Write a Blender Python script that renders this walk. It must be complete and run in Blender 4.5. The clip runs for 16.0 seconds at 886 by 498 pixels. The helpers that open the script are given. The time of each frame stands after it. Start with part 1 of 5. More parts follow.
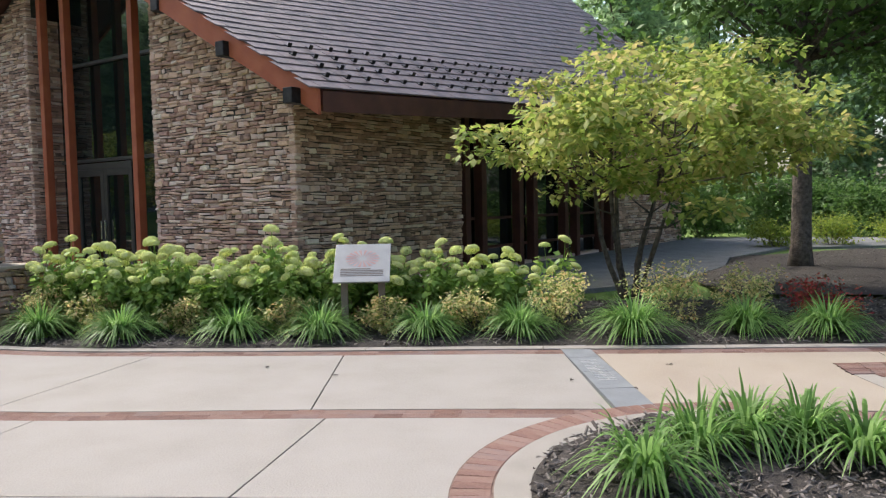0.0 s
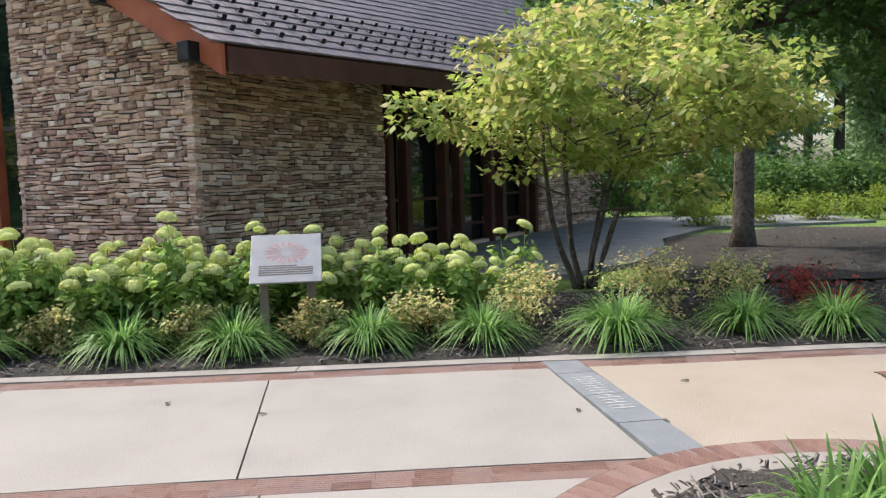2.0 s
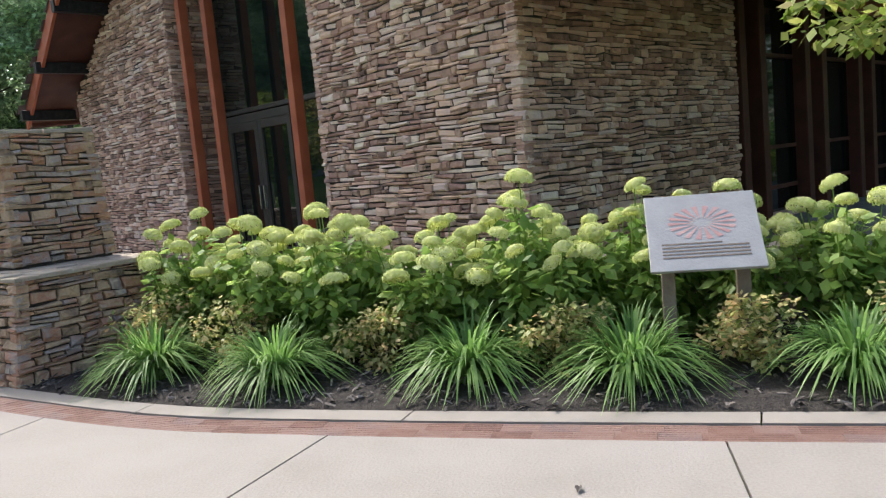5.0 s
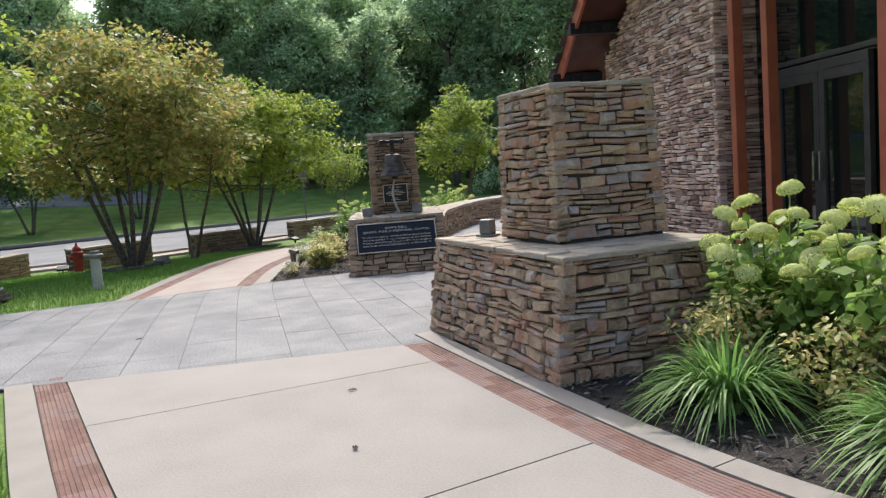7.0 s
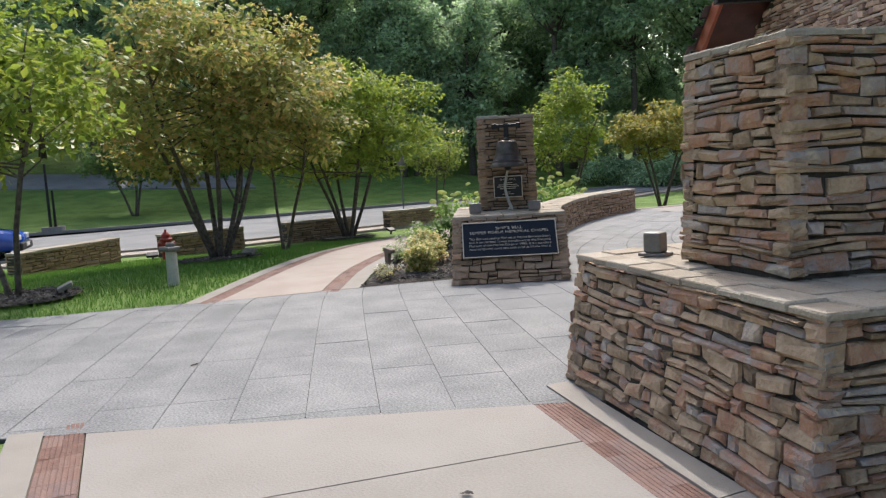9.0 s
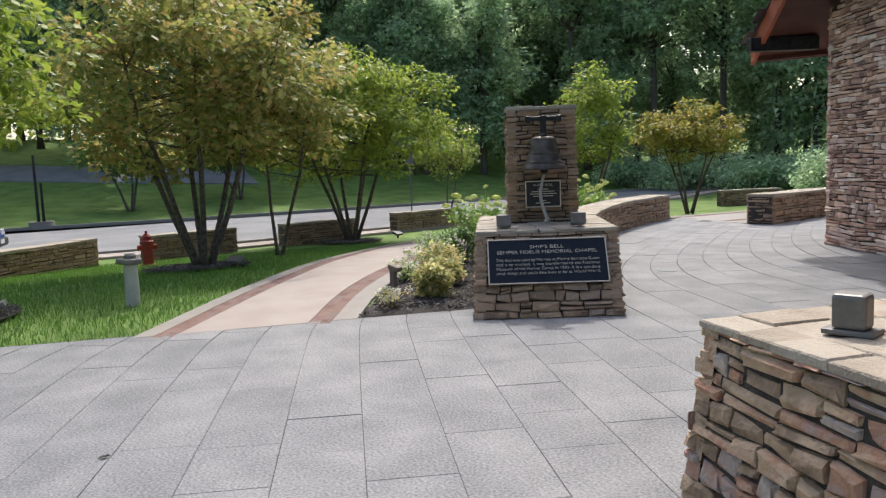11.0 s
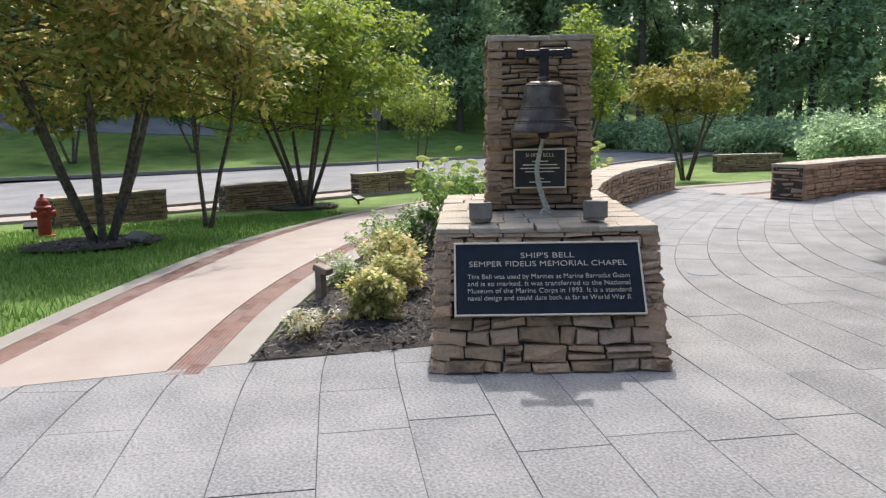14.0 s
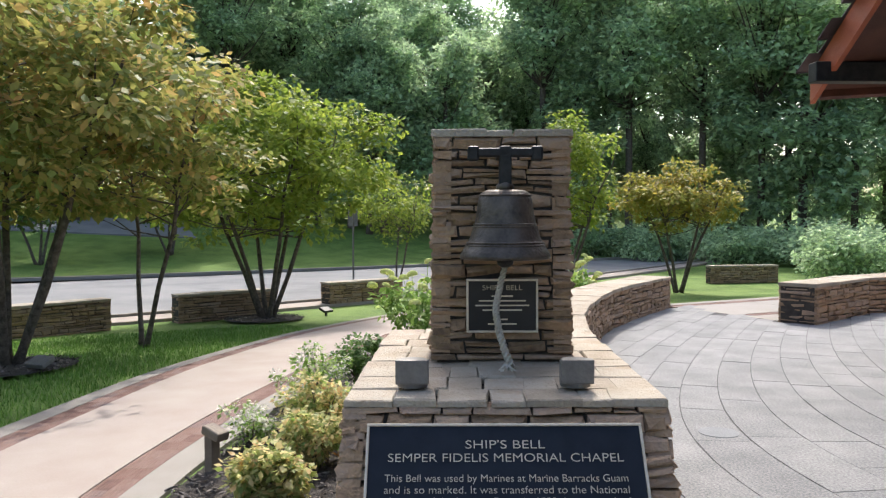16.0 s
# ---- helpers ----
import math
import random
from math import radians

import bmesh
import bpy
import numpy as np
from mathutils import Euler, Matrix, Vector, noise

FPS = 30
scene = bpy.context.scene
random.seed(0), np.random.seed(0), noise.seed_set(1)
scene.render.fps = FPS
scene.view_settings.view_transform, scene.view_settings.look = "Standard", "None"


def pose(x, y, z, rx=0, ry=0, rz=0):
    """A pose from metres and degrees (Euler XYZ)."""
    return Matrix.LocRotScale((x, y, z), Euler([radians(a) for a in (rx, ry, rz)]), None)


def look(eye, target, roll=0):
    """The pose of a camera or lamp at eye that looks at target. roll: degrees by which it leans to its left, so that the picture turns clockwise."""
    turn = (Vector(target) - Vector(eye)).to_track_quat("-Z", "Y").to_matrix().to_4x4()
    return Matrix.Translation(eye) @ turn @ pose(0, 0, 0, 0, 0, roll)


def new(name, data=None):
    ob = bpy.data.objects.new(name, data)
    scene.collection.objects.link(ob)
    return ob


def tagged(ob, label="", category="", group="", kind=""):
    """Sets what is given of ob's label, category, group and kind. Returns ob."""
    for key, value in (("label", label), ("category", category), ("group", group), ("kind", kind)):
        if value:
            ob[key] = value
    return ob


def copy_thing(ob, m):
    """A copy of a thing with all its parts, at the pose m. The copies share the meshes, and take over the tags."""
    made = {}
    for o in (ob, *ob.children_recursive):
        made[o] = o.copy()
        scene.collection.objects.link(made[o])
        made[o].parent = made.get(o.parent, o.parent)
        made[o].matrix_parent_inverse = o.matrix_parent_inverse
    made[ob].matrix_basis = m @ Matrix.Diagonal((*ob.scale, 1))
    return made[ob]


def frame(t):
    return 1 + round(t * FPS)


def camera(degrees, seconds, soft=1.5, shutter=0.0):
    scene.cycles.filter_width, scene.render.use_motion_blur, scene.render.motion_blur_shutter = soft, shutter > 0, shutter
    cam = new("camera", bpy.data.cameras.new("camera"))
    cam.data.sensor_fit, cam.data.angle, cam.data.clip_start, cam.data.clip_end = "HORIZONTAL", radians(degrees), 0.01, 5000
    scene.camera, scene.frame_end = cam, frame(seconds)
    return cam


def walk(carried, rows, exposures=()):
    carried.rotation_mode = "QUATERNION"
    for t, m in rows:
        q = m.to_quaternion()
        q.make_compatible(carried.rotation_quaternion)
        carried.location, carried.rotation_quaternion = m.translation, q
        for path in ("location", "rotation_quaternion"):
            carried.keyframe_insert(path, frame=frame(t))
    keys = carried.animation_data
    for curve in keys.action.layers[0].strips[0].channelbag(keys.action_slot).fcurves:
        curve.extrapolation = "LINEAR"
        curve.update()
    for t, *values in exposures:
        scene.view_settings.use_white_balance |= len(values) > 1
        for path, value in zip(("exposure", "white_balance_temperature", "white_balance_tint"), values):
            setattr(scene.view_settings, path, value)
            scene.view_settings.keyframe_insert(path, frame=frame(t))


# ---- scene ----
cam = camera(59.6, 16.0, soft=1.25)
PATH = [
    (0, (1.456, 2.188, 1.541), (1.079, 4.149, 1.422), -1.2),
    (0.5, (1.309, 2.584, 1.504), (1.069, 4.566, 1.378), -1.7),
    (1, (1.154, 3.002, 1.526), (0.956, 4.988, 1.404), -1.9),
    (1.5, (0.911, 3.352, 1.552), (0.787, 5.344, 1.417), -1.8),
    (2, (0.721, 3.769, 1.538), (0.601, 5.758, 1.363), -1.6),
    (2.5, (0.458, 4.153, 1.526), (0.265, 6.135, 1.343), -2.2),
    (3, (0.156, 4.517, 1.513), (-0.082, 6.492, 1.307), -2.2),
    (3.2, (0.069, 4.665, 1.493), (-0.202, 6.633, 1.26), -2.2),
    (5.3, (-1.005, 6.185, 1.392), (-1.993, 7.911, 1.185), -5.2),
    (5.5, (-1.137, 6.271, 1.385), (-2.279, 7.902, 1.193), -4.9),
    (6, (-1.48, 6.467, 1.41), (-2.873, 7.884, 1.187), -5.6),
    (6.5, (-1.871, 6.704, 1.438), (-3.495, 7.853, 1.233), -5.7),
    (7, (-2.308, 6.885, 1.448), (-4.004, 7.926, 1.247), -4.4),
    (7.5, (-2.741, 7.084, 1.448), (-4.462, 8.084, 1.247), -4.2),
    (8, (-3.18, 7.259, 1.471), (-4.97, 8.129, 1.273), -4.2),
    (8.5, (-3.629, 7.366, 1.487), (-5.437, 8.2, 1.292), -3.8),
    (9, (-4.048, 7.574, 1.482), (-5.858, 8.398, 1.268), -3.3),
    (9.2, (-4.216, 7.631, 1.48), (-6.031, 8.446, 1.273), -2.8),
    (11.3, (-6.254, 8.466, 1.519), (-8.071, 9.274, 1.301), -2.2),
    (11.5, (-6.449, 8.584, 1.496), (-8.266, 9.39, 1.278), -2.2),
    (12, (-6.9, 8.845, 1.517), (-8.719, 9.646, 1.292), -2.4),
    (12.5, (-7.337, 9.017, 1.524), (-9.142, 9.846, 1.287), -1.8),
    (13, (-7.727, 9.264, 1.5), (-9.522, 10.103, 1.23), -1.7),
    (13.5, (-8.123, 9.501, 1.514), (-9.915, 10.33, 1.192), -1.6),
    (14, (-8.509, 9.69, 1.527), (-10.285, 10.547, 1.194), -1.0),
    (14.5, (-8.828, 9.96, 1.552), (-10.597, 10.821, 1.191), -1.6),
    (15, (-9.12, 10.189, 1.584), (-10.916, 11.007, 1.258), -2.0),
    (15.5, (-9.482, 10.405, 1.613), (-11.276, 11.272, 1.437), -0.5),
    (16, (-9.779, 10.696, 1.609), (-11.566, 11.59, 1.539), -0.2),
]
walk(cam, [(t, look(eye, target, roll)) for t, eye, target, roll in PATH], exposures=((0, 1.22), (2.5, 1.4), (5.5, 1.4), (6.5, 1.12), (7.5, 1.27), (8.5, 1.22), (9, 1.06), (11.3, 1.08), (12, 1.08), (13, 1.24), (14.3, 1.36), (15, 1.28), (15.5, 1.45), (16, 1.38)))

# ---- world, sun ----
world = bpy.data.worlds.new("sky")
scene.world = world
world.use_nodes = True
_sky = world.node_tree.nodes.new("ShaderNodeTexSky")
_sky.sky_type, _sky.sun_disc = "NISHITA", False
_sky.sun_elevation, _sky.sun_rotation = radians(50), radians(300.4)
_sky.air_density, _sky.dust_density = 1.0, 4.0
world.node_tree.links.new(_sky.outputs[0], world.node_tree.nodes["Background"].inputs[0])
world.node_tree.nodes["Background"].inputs[1].default_value = 0.15
sun = new("sun", bpy.data.lights.new("sun", "SUN"))
sun.data.energy, sun.data.angle, sun.data.color = 1.75, radians(0.6), (1.0, 0.97, 0.92)
sun.matrix_world = look((-14, 8.2, 19.5), (0, 0, 0))

# ---- materials ----
def material(name, colors, scale=8.0, rough=0.8, bump=0.3, spread=0.0, metal=0.0, fine=60.0, spec=0.3, speck=0.12, trans=0.0):
    """Colours blended by two scales of noise; spread: how far each piece is shifted along the colours."""
    m = bpy.data.materials.new(name)
    m.use_nodes = True
    nt = m.node_tree
    bsdf = nt.nodes["Principled BSDF"]
    co = nt.nodes.new("ShaderNodeTexCoord")
    big = nt.nodes.new("ShaderNodeTexNoise")
    big.inputs["Scale"].default_value, big.inputs["Detail"].default_value = scale, 5
    small = nt.nodes.new("ShaderNodeTexNoise")
    small.inputs["Scale"].default_value, small.inputs["Detail"].default_value = fine, 3
    nt.links.new(co.outputs["Object"], big.inputs["Vector"])
    nt.links.new(co.outputs["Object"], small.inputs["Vector"])
    def calc(op, a, b):
        n = nt.nodes.new("ShaderNodeMath")
        n.operation = op
        for i, v in enumerate((a, b)):
            if isinstance(v, (int, float)):
                n.inputs[i].default_value = v
            else:
                nt.links.new(v, n.inputs[i])
        return n.outputs[0]
    f = calc("ADD", calc("MULTIPLY", calc("SUBTRACT", big.outputs[0], 0.5), 1.5), 0.5)
    f = calc("ADD", f, calc("MULTIPLY", calc("SUBTRACT", small.outputs[0], 0.5), speck * 4))
    if spread:
        ob_info, geo = nt.nodes.new("ShaderNodeObjectInfo"), nt.nodes.new("ShaderNodeNewGeometry")
        r = calc("FRACT", calc("ADD", ob_info.outputs["Random"], geo.outputs["Random Per Island"]), 0)
        f = calc("ADD", calc("MULTIPLY", f, 1 - spread), calc("MULTIPLY", r, spread))
    ramp = nt.nodes.new("ShaderNodeValToRGB")
    els = ramp.color_ramp.elements
    while len(els) < len(colors):
        els.new(0.5)
    for i, c in enumerate(colors):
        els[i].position = (0.1 if spread else 0.2) + (0.8 if spread else 0.6) * i / max(1, len(colors) - 1)
        els[i].color = (*c, 1)
    nt.links.new(f, ramp.inputs[0])
    nt.links.new(ramp.outputs[0], bsdf.inputs["Base Color"])
    bsdf.inputs["Roughness"].default_value, bsdf.inputs["Metallic"].default_value = rough, metal
    bsdf.inputs["Specular IOR Level"].default_value = spec
    if bump:
        b = nt.nodes.new("ShaderNodeBump")
        b.inputs["Strength"].default_value, b.inputs["Distance"].default_value = bump, 0.02
        nt.links.new(calc("ADD", small.outputs[0], big.outputs[0]), b.inputs["Height"])
        nt.links.new(b.outputs[0], bsdf.inputs["Normal"])
    if trans:
        t = nt.nodes.new("ShaderNodeBsdfTranslucent")
        nt.links.new(ramp.outputs[0], t.inputs[0])
        mix = nt.nodes.new("ShaderNodeMixShader")
        mix.inputs[0].default_value = trans
        nt.links.new(bsdf.outputs[0], mix.inputs[1])
        nt.links.new(t.outputs[0], mix.inputs[2])
        nt.links.new(mix.outputs[0], nt.nodes["Material Output"].inputs["Surface"])
    return m

M_STONE = material("stacked_fieldstone", [(0.185, 0.120, 0.097), (0.518, 0.344, 0.256), (0.371, 0.213, 0.164), (0.740, 0.508, 0.370), (0.617, 0.459, 0.392), (0.825, 0.689, 0.544)], 6, .9, .9, .75, fine=45)
M_STONE2 = material("tan_fieldstone", [(0.118, 0.088, 0.068), (0.285, 0.198, 0.128), (0.437, 0.319, 0.212), (0.356, 0.188, 0.117), (0.308, 0.263, 0.235), (0.534, 0.418, 0.301)], 7, .9, .8, .55, fine=40)
M_STONE3 = material("grey_fieldstone", [(0.107, 0.073, 0.050), (0.225, 0.151, 0.093), (0.331, 0.220, 0.135), (0.284, 0.206, 0.150), (0.427, 0.293, 0.186)], 7, .9, .8, .55, fine=40)
M_CAP = material("flagstone_cap", [(0.216, 0.176, 0.131), (0.302, 0.253, 0.193), (0.360, 0.317, 0.255), (0.274, 0.204, 0.138)], 5, .85, .6, .4)
M_MORTAR = material("dark_joint", [(.035, .03, .026), (.07, .06, .05)], 12, .95, .5)
M_JOINT = material("sandy_brick_joint", [(.11, .07, .055), (.17, .12, .095)], 20, .95, .4)
M_JOINT_GREY = material("grey_paving_joint", [(.05, .05, .05), (.08, .08, .08)], 20, .95, .4)
M_CONC = material("broom_concrete", [(0.216, 0.198, 0.176), (0.247, 0.228, 0.207), (0.268, 0.248, 0.227)], 1.6, .85, .3, .15, fine=70, speck=.3)
M_CONC_TAN = material("tan_concrete", [(0.231, 0.188, 0.149), (0.272, 0.230, 0.183), (0.292, 0.251, 0.204)], 1.6, .85, .3, .15, fine=70, speck=.3)
M_KERB = material("concrete_edging", [(0.211, 0.192, 0.167), (0.272, 0.249, 0.221)], 3, .85, .3, .2, fine=120)
M_BRICK = material("red_paver", [(0.119, 0.066, 0.054), (0.173, 0.098, 0.076), (0.208, 0.133, 0.111), (0.161, 0.113, 0.107)], 9, .85, .6, .6, fine=70)
M_SLATE = material("grey_granite_paving", [(0.113, 0.116, 0.120), (0.158, 0.161, 0.164), (0.197, 0.198, 0.199), (0.240, 0.240, 0.238)], 2.2, .8, .35, .22, fine=60, speck=.7)
M_STRIP = material("engraved_bluestone", [(.13, .14, .15), (.19, .20, .21)], 4, .7, .3, .2)
M_ENGRAVE = material("engraved_groove", [(.33, .33, .32), (.40, .40, .39)], 8, .8, .2)
M_MULCH = material("dark_bark_mulch", [(0.017, 0.014, 0.013), (0.042, 0.036, 0.031), (0.070, 0.059, 0.051)], 22, .95, 1.0, .3, fine=90, speck=.5)
M_CHIP = material("bark_chip", [(0.030, 0.026, 0.024), (0.070, 0.058, 0.050), (0.210, 0.185, 0.165), (0.050, 0.040, 0.036)], 30, .9, .4, .8)
M_GRASS = material("lawn", [(0.067, 0.117, 0.022), (0.113, 0.189, 0.033), (0.161, 0.234, 0.057)], .9, .9, .9, 0, fine=60, speck=.6)
M_BLADE = material("grass_blade", [(0.061, 0.140, 0.018), (0.110, 0.230, 0.037), (0.184, 0.294, 0.061)], 2, .6, 0, .6, trans=.35)
M_ROAD = material("pale_asphalt", [(0.150, 0.150, 0.154), (0.188, 0.188, 0.188), (0.217, 0.214, 0.210)], .7, .9, .3, 0, fine=90, speck=.25)
M_WALKWAY = material("pink_kerb_concrete", [(0.280, 0.229, 0.199), (0.324, 0.281, 0.246)], 2, .85, .2)
M_ROOF = material("slate_shingle", [(0.040, 0.030, 0.033), (0.075, 0.054, 0.055), (0.114, 0.079, 0.079), (0.088, 0.068, 0.075)], 6, .55, .4, .6, spec=.5)
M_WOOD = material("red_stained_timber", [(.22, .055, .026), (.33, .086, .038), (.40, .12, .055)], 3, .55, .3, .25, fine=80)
# darker red timber for soffit, eave boards, side posts and transoms
M_WOOD_DK = material("dark_red_timber", [(.06, .022, .016), (.10, .036, .025)], 3, .6, .3)
M_FRAME = material("bronze_door_frame", [(0.057, 0.052, 0.047), (0.078, 0.071, 0.062)], 5, .4, .1, metal=.3)
M_GLASS = material("dark_reflective_glass", [(.006, .010, .009), (.009, .014, .012)], 2, .03, 0, spec=.9)
# near-black in place of a floor colour: the room's shade is painted in
M_DARK = material("unlit_room_dark", [(.012, .012, .012), (.02, .018, .017)], 2, .9, 0)
M_BRONZE = material("aged_bell_bronze", [(.045, .038, .032), (.085, .07, .058), (.12, .10, .08)], 9, .42, .25, metal=.55)
M_IRON = material("black_iron", [(.012, .012, .013), (.03, .03, .03)], 12, .5, .2, metal=.4)
M_PLAQUE = material("navy_plaque_field", [(.010, .014, .022), (.016, .021, .031)], 10, .6, .1, fine=300, spec=.15)
M_PLAQUE_BK = material("black_plaque_field", [(.012, .012, .013), (.022, .021, .02)], 10, .45, .1, fine=300)
M_RAISED = material("raised_pale_metal", [(.50, .43, .33), (.62, .55, .44)], 20, .5, .1, metal=.2)
M_ROPE = material("weathered_white_rope", [(.38, .36, .31), (.52, .50, .44)], 40, .9, .8)
M_ZINC = material("grey_lamp_housing", [(.13, .125, .12), (.19, .18, .17)], 10, .5, .2, metal=.4)
M_HYDRANT = material("red_hydrant_paint", [(.20, .02, .015), (.30, .035, .025)], 8, .45, .15)
M_POST = material("pale_bollard", [(.33, .32, .28), (.45, .43, .38)], 8, .7, .3)
M_SIGNFACE = material("brushed_sign_panel", [(0.317, 0.310, 0.295), (0.374, 0.367, 0.353)], 6, .4, .1, metal=.2)
M_SIGNART = material("faded_red_print", [(.42, .22, .20), (.50, .34, .31)], 9, .5, .05)
M_SIGNPOST = material("weathered_sign_post", [(.13, .10, .08), (.20, .16, .12)], 8, .7, .3)
M_BARK = material("grey_brown_bark", [(.05, .04, .032), (.10, .082, .066), (.15, .125, .10)], 14, .95, 1.0, fine=50)
M_LEAF_DOG = material("dogwood_leaf", [(0.116, 0.190, 0.034), (0.247, 0.336, 0.066), (0.416, 0.439, 0.126), (0.556, 0.410, 0.200)], 1.2, .55, 0, .5, trans=.55)
M_LEAF_YEL = material("yellow_green_leaf", [(0.114, 0.184, 0.026), (0.228, 0.302, 0.047), (0.383, 0.408, 0.068)], .9, .55, 0, .5, trans=.55)
M_LEAF_BRN = material("bronzing_leaf", [(0.108, 0.156, 0.040), (0.223, 0.258, 0.065), (0.371, 0.330, 0.100), (0.499, 0.270, 0.119)], .8, .55, 0, .55, trans=.5)
M_LEAF_ORG = material("orange_tinged_leaf", [(0.154, 0.195, 0.036), (0.308, 0.286, 0.060), (0.374, 0.260, 0.060)], 1.0, .55, 0, .5, trans=.5)
M_LEAF_DK = material("deep_green_leaf", [(0.046, 0.102, 0.025), (0.095, 0.179, 0.043), (0.169, 0.265, 0.074)], .6, .55, 0, .5, trans=.5)
# leaf greens paled and greyed: distance haze is put into this colour
M_LEAF_HAZED = material("haze_paled_leaf", [(0.134, 0.203, 0.121), (0.286, 0.406, 0.225), (0.505, 0.646, 0.365), (0.726, 0.849, 0.512)], .16, .6, 0, .45, trans=.5)
M_LEAF_HYD = material("hydrangea_leaf", [(0.120, 0.216, 0.045), (0.240, 0.376, 0.085), (0.420, 0.526, 0.170)], 3, .5, 0, .6, trans=.55)
M_FLOWER = material("lime_cream_petal", [(.60, .66, .26), (.76, .79, .40), (.84, .84, .58)], 14, .7, .0, .4, trans=.55)
M_LILY = material("strap_leaf", [(0.082, 0.184, 0.038), (0.180, 0.322, 0.083), (0.344, 0.497, 0.188)], 4, .45, 0, .6, trans=.55)
M_NANDINA = material("nandina_leaf", [(0.129, 0.219, 0.044), (0.374, 0.406, 0.134), (0.719, 0.656, 0.330), (0.690, 0.390, 0.180)], 5, .5, 0, .65, trans=.55)
M_NANDINA_RED = material("scarlet_nandina_leaf", [(.20, .03, .03), (.34, .05, .045), (.12, .10, .03)], 6, .5, 0, .6, trans=.55)
M_WHITE_FL = material("white_bloom", [(.55, .52, .42), (.72, .69, .60)], 10, .7, .1, .4, trans=.3)
M_CAR = material("blue_car_paint", [(.01, .05, .28), (.015, .07, .36)], 1, .2, 0, spec=.7)
M_TYRE = material("tyre_rubber", [(.012, .012, .012), (.025, .025, .025)], 20, .85, .2)
M_CHROME = material("alloy_rim", [(.4, .4, .4), (.5, .5, .5)], 5, .25, 0, metal=.9)
M_LAMPGLASS = material("lamp_lens", [(.6, .6, .58), (.7, .7, .68)], 5, .15, 0, spec=.6)

# ---- mesh helpers ----
def link_mesh(name, verts, faces, mat, parent=None, label="", smooth=False):
    me = bpy.data.meshes.new(name)
    me.from_pydata([tuple(v) for v in verts], [], faces)
    me.materials.append(mat)
    if smooth:
        for p in me.polygons:
            p.use_smooth = True
    ob = new(name, me)
    if parent is not None:
        ob.parent = parent
    if label:
        ob["label"] = label
    return ob

def part(name, bm, mat, parent=None, label="", smooth=False):
    """Links a bmesh as one mesh object under a thing."""
    bmesh.ops.recalc_face_normals(bm, faces=bm.faces)
    me = bpy.data.meshes.new(name)
    bm.to_mesh(me)
    bm.free()
    me.materials.append(mat)
    if smooth:
        for p in me.polygons:
            p.use_smooth = True
    ob = new(name, me)
    if parent is not None:
        ob.parent = parent
    if label:
        ob["label"] = label
    return ob

def thing(name, label, category, m=None, group="", kind=""):
    ob = tagged(new(name), label, category, group, kind)
    if m is not None:
        ob.matrix_basis = m
    return ob

def bm_box(bm, x0, y0, z0, x1, y1, z1, bevel=0.0, m=None):
    out = bmesh.ops.create_cube(bm, size=1)
    bmesh.ops.scale(bm, vec=(x1 - x0, y1 - y0, z1 - z0), verts=out["verts"])
    bmesh.ops.translate(bm, vec=((x0 + x1) / 2, (y0 + y1) / 2, (z0 + z1) / 2), verts=out["verts"])
    vs = out["verts"]
    if bevel:
        es = list({e for v in vs for e in v.link_edges})
        r = bmesh.ops.bevel(bm, geom=es, offset=bevel, segments=2, affect="EDGES", profile=.5)
        vs = list({v for f in r["faces"] for v in f.verts} | {v for v in vs if v.is_valid})
    if m is not None:
        bmesh.ops.transform(bm, matrix=m, verts=[v for v in vs if v.is_valid])

def box(*a, bevel=0.0, m=None):
    bm = bmesh.new()
    bm_box(bm, *a, bevel=bevel, m=m)
    return bm

def lathe(profile, n=24, m=None):
    bm = bmesh.new()
    rings = []
    for r, z in profile:
        rings.append([bm.verts.new((r * math.cos(2 * math.pi * i / n), r * math.sin(2 * math.pi * i / n), z)) for i in range(n)])
    for a, b in zip(rings, rings[1:]):
        for i in range(n):
            bm.faces.new((a[i], a[(i + 1) % n], b[(i + 1) % n], b[i]))
    for ring in (rings[0], rings[-1]):
        bm.faces.new(ring)
    if m is not None:
        bmesh.ops.transform(bm, matrix=m, verts=bm.verts)
    return bm

def bm_tube(bm, pts, radii, n=7):
    """A tapered tube through points."""
    rings = []
    pts = [Vector(p) for p in pts]
    for i, p in enumerate(pts):
        d = (pts[min(i + 1, len(pts) - 1)] - pts[max(i - 1, 0)]).normalized()
        a = d.orthogonal().normalized() if abs(d.z) > .95 else d.cross(Vector((0, 0, 1))).normalized()
        b = d.cross(a).normalized()
        rings.append([bm.verts.new(p + radii[i] * (a * math.cos(2 * math.pi * k / n) + b * math.sin(2 * math.pi * k / n))) for k in range(n)])
    for a, b in zip(rings, rings[1:]):
        for k in range(n):
            bm.faces.new((a[k], a[(k + 1) % n], b[(k + 1) % n], b[k]))
    bm.faces.new(rings[0]), bm.faces.new(rings[-1])

def prism(pts, z0, z1):
    """A flat slab over a plan outline, z given as numbers or functions of x and y."""
    n = len(pts)
    lo = z0 if callable(z0) else (lambda x, y: z0)
    hi = z1 if callable(z1) else (lambda x, y: z1)
    verts = [(x, y, lo(x, y)) for x, y in pts] + [(x, y, hi(x, y)) for x, y in pts]
    faces = [tuple(range(n, 2 * n)), tuple(range(n - 1, -1, -1))] + [(i, (i + 1) % n, n + (i + 1) % n, n + i) for i in range(n)]
    return verts, faces

def ccw(pts):
    a = sum(p[0] * q[1] - q[0] * p[1] for p, q in zip(pts, pts[1:] + pts[:1]))
    return pts if a > 0 else pts[::-1]

